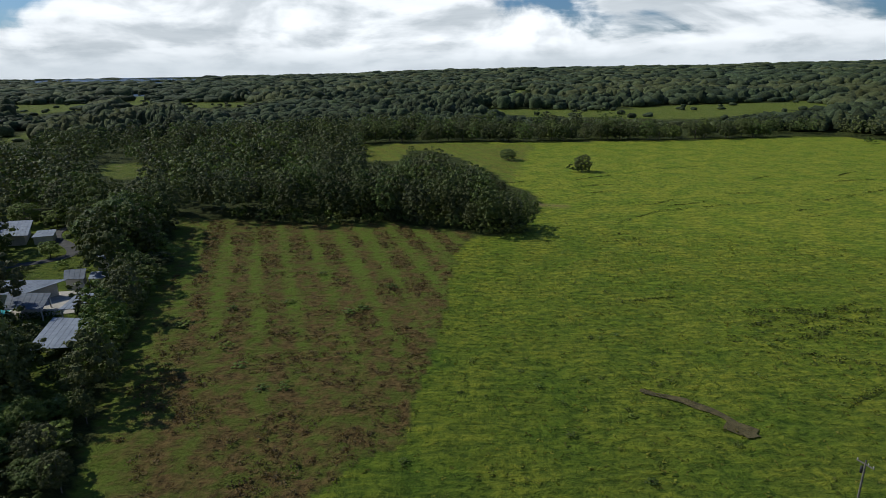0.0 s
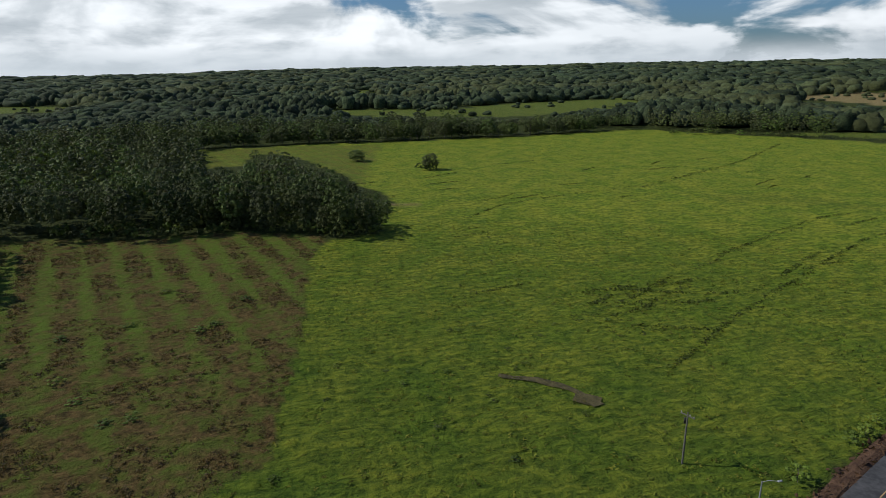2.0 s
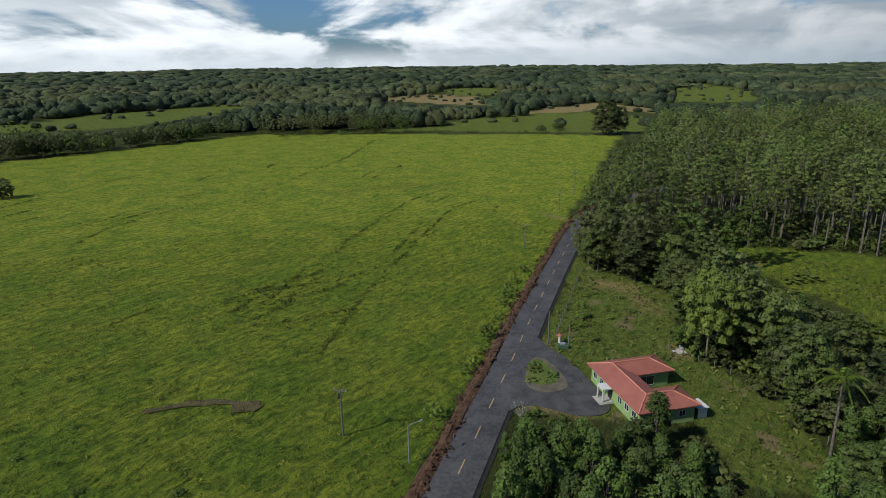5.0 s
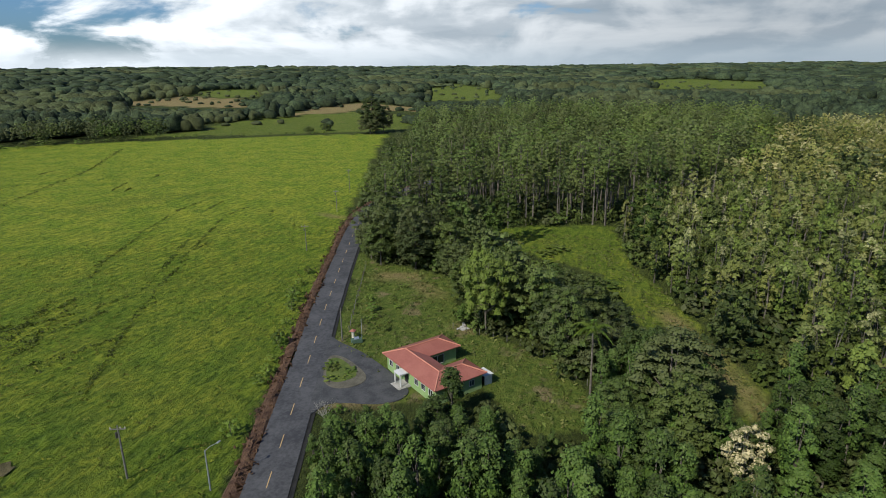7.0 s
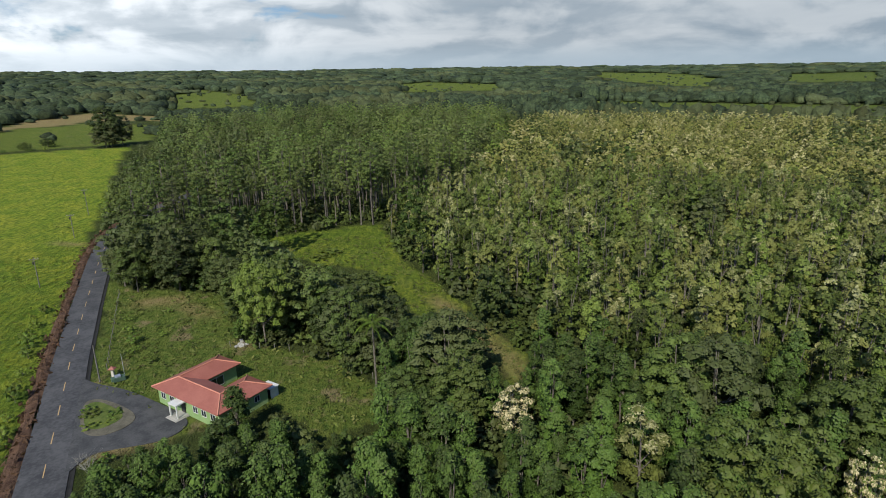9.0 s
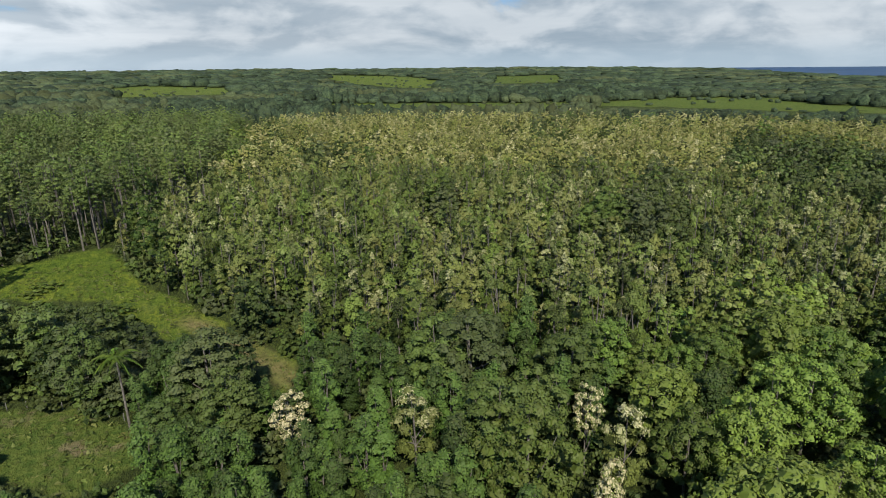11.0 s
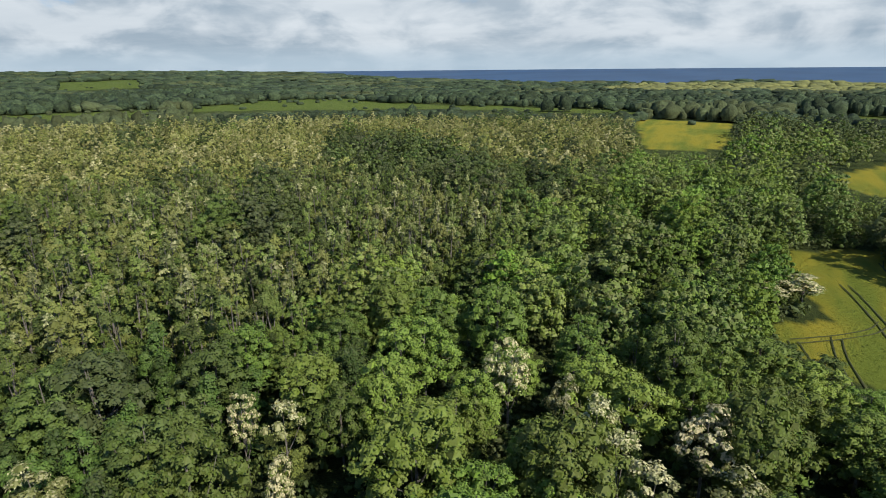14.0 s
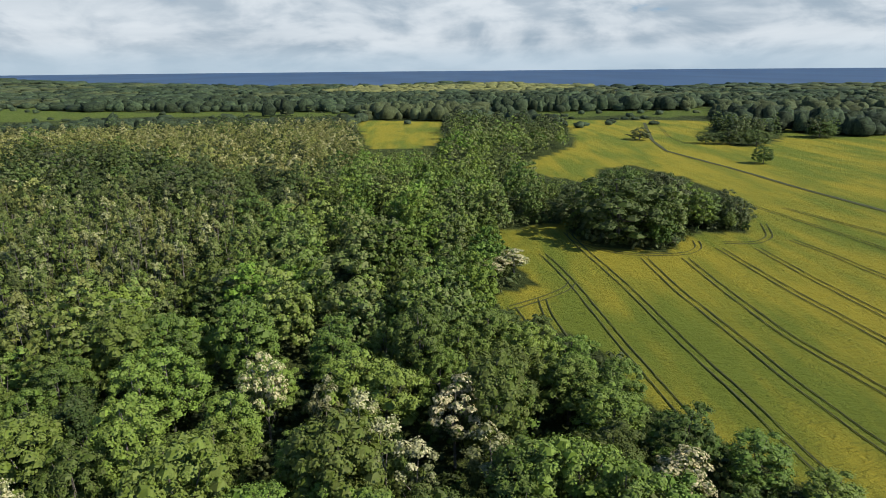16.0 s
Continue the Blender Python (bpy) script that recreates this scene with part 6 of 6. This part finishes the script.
# ---- poles, lamp, boxes, fences ----
def power_pole(x, y, h, arms=True):
    e = tagged(new("power_pole"), "tall weathered power pole with a crossarm" if arms else "plain slender concrete pole", "power pole", "power poles")
    part("post", tubes_mesh("post", [([(0, 0, -0.3), (0, 0, h * 0.6), (0, 0, h)], (0.13, 0.11, 0.085))], M_POLE, 10), M_POLE, e)
    if arms:
        bm = bmesh.new()
        box(bm, -0.95, -0.06, h - 0.55, 0.95, 0.06, h - 0.42, 0.01)
        part("crossarm", bm, M_POLE, e)
        for s in (-0.85, -0.3, 0.85):
            part("insulator", tubes_mesh("insulator", [([(s, 0, h - 0.42), (s, 0, h - 0.28), (s, 0, h - 0.18)], (0.05, 0.08, 0.04))], M_CONCRETE, 8), M_CONCRETE, e)
        part("transformer", tubes_mesh("transformer", [([(0.28, 0, h - 1.7), (0.28, 0, h - 1.68), (0.28, 0, h - 0.95), (0.28, 0, h - 0.9)], (0.02, 0.15, 0.15, 0.03))], M_DARK, 10), M_DARK, e)
    e.matrix_basis = pose(x, y, float(land_height(x, y)), 0, 0, 22 + 90)
    return e


for x, y, h, a in ((44.8, 54.4, 7.4, True), (134.1, 81.7, 7.4, True), (211, 107, 9.0, True), (87.0, 46.9, 6.4, False), (178, 95.5, 7.6, True)):
    power_pole(x, y, h, a)


def street_lamp(x, y, h):
    e = tagged(new("street_lamp"), "slim grey street lamp leaning over the road bank", "street lamp")
    part("post", tubes_mesh("post", [([(0, 0, -0.3), (0, 0, h * 0.6), (0, 0, h)], (0.10, 0.085, 0.07))], M_STEEL, 10), M_STEEL, e)
    arm = part("arm", tubes_mesh("arm", [([(0, 0, h - 0.1), (0.5, -0.3, h + 0.25), (1.3, -0.8, h + 0.35)], (0.04, 0.035, 0.03))], M_STEEL, 6), M_STEEL, e)
    bm = bmesh.new()
    box(bm, 1.2, -0.95, h + 0.28, 1.75, -0.70, h + 0.42, 0.03)
    part("lamp_head", bm, M_STEEL, arm)
    e.matrix_basis = pose(x, y, 0)


street_lamp(46.1, 43.3, 5.4)
box_thing = tagged(new("meter_cabinet"), "dark green utility cabinet beside the drive entrance", "utility cabinet")
bm = bmesh.new()
box(bm, -1.0, -0.5, 0, 1.0, 0.5, 0.75, 0.05)
part("cabinet_body", bm, M_BOX, box_thing)
bm = bmesh.new()
box(bm, -0.45, -0.4, 0.753, 0.45, 0.4, 1.0, 0.05)
part("lid", bm, M_ZINC, box_thing)
box_thing.matrix_basis = pose(87.0, 44.0, 0, 0, 0, -55)
gate_post = tagged(new("gate_pillar"), "small post with a red tiled cap by the drive", "pillar")
bm = bmesh.new()
box(bm, -0.2, -0.2, 0, 0.2, 0.2, 1.5, 0.02)
part("pillar_body", bm, M_PALEWALL, gate_post)
bm = bmesh.new()
bmesh.ops.create_cone(bm, cap_ends=True, segments=4, radius1=0.75, radius2=0.05, depth=0.4, matrix=pose(0, 0, 1.71, 0, 0, 45))
part("cap", bm, M_ROOF, gate_post)
gate_post.matrix_basis = pose(88.4, 45.4, 0)
thin = tagged(new("service_post"), "thin grey metal service post beside the drive", "post")
part("pipe", tubes_mesh("pipe", [([(0, 0, -0.2), (0, 0, 3.7)], (0.05, 0.045))], M_STEEL, 8), M_STEEL, thin)
thin.matrix_basis = pose(89.2, 44.0, 0)


def fence(points, gap, label):
    e = tagged(new("wire_fence"), label, "fence")
    p = smooth_line(points, gap)
    bm = bmesh.new()
    box(bm, -0.05, -0.05, -0.2, 0.05, 0.05, 1.25)
    me = bpy.data.meshes.new("fence_post")
    bm.to_mesh(me)
    bm.free()
    me.materials.append(M_POLE)
    for x, y in p:
        o = new("fence_post", me)
        o.parent = e
        o.matrix_basis = pose(x, y, float(land_height(x, y)))
    for z in (0.5, 0.85, 1.15):
        part("wire", tubes_mesh("wire", [([(x, y, float(land_height(x, y)) + z) for x, y in p], [0.004] * len(p))], M_DARK, 3), M_DARK, e)


fence([(127.5, 61.0), (97.4, 49.9), (90.2, 47.2)], 2.6, "wire fence on wooden posts along the lot")
fence([(97.5, 29), (95.8, 21.0), (94.1, 14.2), (88.5, 7.6), (80, 0)], 2.8, "wire fence on wooden posts behind the house")

# heap of pale rubble on the lot, and the culvert past the bend
rr = np.random.default_rng(5)
heap = tagged(new("rubble_heap"), "heap of pale rubble on the rough lot", "rubble")
for k in range(9):
    bm = bmesh.new()
    bmesh.ops.create_icosphere(bm, subdivisions=1, radius=rr.uniform(0.25, 0.55))
    for v in bm.verts:
        v.co *= rr.uniform(0.75, 1.2)
        v.co.z *= 0.6
    o = part("stone", bm, M_CONCRETE, heap)
    o.location = (rr.normal() * 0.8, rr.normal() * 0.8, 0.15)
heap.matrix_basis = pose(98.2, 27.2, 0)


# ---- farm ----
def shed(name, label, corners, z, lift, roof_mat, wall_mat, posts=True, category="shed"):
    """A shed under one sheet roof: corners in plan, the eave height, and how much the third and fourth corners stand higher."""
    e = tagged(new(name), label, category)
    cx, cy = np.mean([c[0] for c in corners]), np.mean([c[1] for c in corners])
    hs = (z, z, z + lift, z + lift)
    bm = bmesh.new()
    up = [bm.verts.new((x - cx, y - cy, h)) for (x, y), h in zip(corners, hs)]
    dn = [bm.verts.new((x - cx, y - cy, h - 0.12)) for (x, y), h in zip(corners, hs)]
    bm.faces.new(up)
    bm.faces.new(dn[::-1])
    for i in range(4):
        bm.faces.new((up[i], dn[i], dn[(i + 1) % 4], up[(i + 1) % 4]))
    bmesh.ops.recalc_face_normals(bm, faces=bm.faces)
    roof = part("roof", bm, roof_mat, e)
    # standing seams
    (x0, y0), (x1, y1), (x2, y2), (x3, y3) = [(x - cx, y - cy) for x, y in corners]
    n = max(3, int(math.hypot(x1 - x0, y1 - y0) / 1.0))
    for k in range(1, n):
        s = k / n
        a = (x0 + (x1 - x0) * s, y0 + (y1 - y0) * s, z + 0.01)
        b = (x3 + (x2 - x3) * s, y3 + (y2 - y3) * s, z + lift + 0.01)
        part("seam", tubes_mesh("seam", [([a, b], (0.05, 0.05))], roof_mat, 4), roof_mat, roof)
    sh = 0.88
    if posts:
        for (x, y), h in zip(corners, hs):
            bm = bmesh.new()
            box(bm, (x - cx) * sh - 0.1, (y - cy) * sh - 0.1, -0.1, (x - cx) * sh + 0.1, (y - cy) * sh + 0.1, h - 0.13)
            part("post", bm, wall_mat, e)
    else:
        bm = bmesh.new()
        lo = [bm.verts.new(((x - cx) * sh, (y - cy) * sh, -0.1)) for x, y in corners]
        hi = [bm.verts.new(((x - cx) * sh, (y - cy) * sh, h - 0.15)) for (x, y), h in zip(corners, hs)]
        bm.faces.new(hi)
        for i in range(4):
            bm.faces.new((lo[i], lo[(i + 1) % 4], hi[(i + 1) % 4], hi[i]))
        bmesh.ops.recalc_face_normals(bm, faces=bm.faces)
        part("wall", bm, wall_mat, e, "pale rendered wall")
    e.matrix_basis = pose(cx, cy, 0)
    return e


shed("farmhouse", "long farmhouse with a weathered grey sheet roof", [(-122, 121.0), (-91, 121.4), (-85.6, 128.7), (-120, 128.6)], 3.0, 0.7, M_ZINC, M_PALEWALL, False, "house")
shed("open_shelter", "open shelter with a blue-grey sheet roof", [(-89.5, 113.0), (-81.6, 113.3), (-84.5, 121.0), (-94, 121.2)], 2.8, 0.55, M_DARKZINC, M_WHITE)
shed("carport", "small carport with a pale blue sheet roof", [(-78.6, 113.5), (-73.4, 113.9), (-74.5, 121.5), (-79.4, 122.0)], 2.5, 0.4, M_ZINC, M_WHITE)
shed("striped_shed", "low shed roofed in light and dark sheets", [(-73.0, 95.0), (-65.4, 96.0), (-68.5, 107.5), (-76.4, 108.4)], 2.4, 0.5, M_ZINC, M_WHITE)
shed("grey_barn", "grey barn with a steep sheet roof under trees", [(-89.0, 145.6), (-82.5, 147.6), (-89, 160.8), (-95, 160.0)], 3.0, 1.2, M_ZINC, M_PALEWALL, False, "barn")
shed("garage", "small garage with a grey sheet roof", [(-88.4, 131.6), (-83.6, 131.6), (-86.8, 138.2), (-91.6, 137.2)], 2.8, 0.4, M_DARKZINC, M_PALEWALL, False, "garage")
shed("lean_to", "small lean-to with a whitish sheet roof", [(-83.4, 132.6), (-79.6, 133.0), (-81.2, 137.8), (-85.0, 137.0)], 2.4, 0.3, M_ZINC, M_WHITE)
shed("far_farmhouse", "farmhouse with a pale blue sheet roof", [(-142, 167.0), (-122.4, 170.6), (-131.0, 186.4), (-150, 184.0)], 3.2, 0.9, M_ZINC, M_PALEWALL, False, "house")
shed("far_lean_to", "small outbuilding with a whitish sheet roof", [(-121.8, 171), (-116.5, 173), (-119.5, 179.5), (-124.5, 178)], 2.4, 0.3, M_ZINC, M_PALEWALL, False)
tagged(new("farm_yard", flat_shape("farm_yard", [(-94, 112.5), (-78, 117.5), (-79.6, 124), (-84, 131.4), (-92, 130), (-98, 113)], 0.12, M_CONCRETE, 0.3)), "pale concrete farm yard", "yard", kind="structure")
tagged(new("farm_lane", ribbon("farm_lane", smooth_line([(-140, 142), (-118, 149), (-108, 154), (-103, 160), (-108, 168), (-120, 178), (-125, 188), (-122, 196)], 1.5), [(1.8, 0.02), (1.7, 0.12), (-1.7, 0.12), (-1.8, 0.02)], M_DRIVE)), "narrow grey farm lane across the lawn", "lane", kind="structure")
pool = tagged(new("swimming_pool"), "small turquoise swimming pool in the yard", "pool")
part("rim", flat_shape("rim", [(-98.4, 115.6), (-91.8, 116.0), (-92.6, 120.8), (-99.0, 120.4)], 0.2, M_WHITE, 0.2), M_WHITE, pool)
part("pool_water", flat_shape("pool_water", [(-98.0, 116.0), (-92.3, 116.4), (-93.0, 120.4), (-98.5, 120.0)], 0.21, M_POOL, 0.1), M_POOL, pool)
ch = tagged(new("clipped_hedge"), "clipped dark hedge along the yard", "hedge")
hq = np.random.default_rng(6)
hp = np.stack([hq.uniform(-98, -79, 900), np.zeros(900), hq.uniform(0.1, 1.5, 900)], 1)
hp[:, 1] = 111.8 + (hp[:, 0] + 98) * 0.2 + hq.uniform(-0.6, 0.6, 900)
part("foliage", leaf_mesh("foliage", leaves(hq, hp, hq.normal(size=(900, 3)) + np.array([0, 0, 0.8]), hq.uniform(0.35, 0.6, 900)), np.zeros(900), np.zeros(900), M_BROAD), M_BROAD, ch)
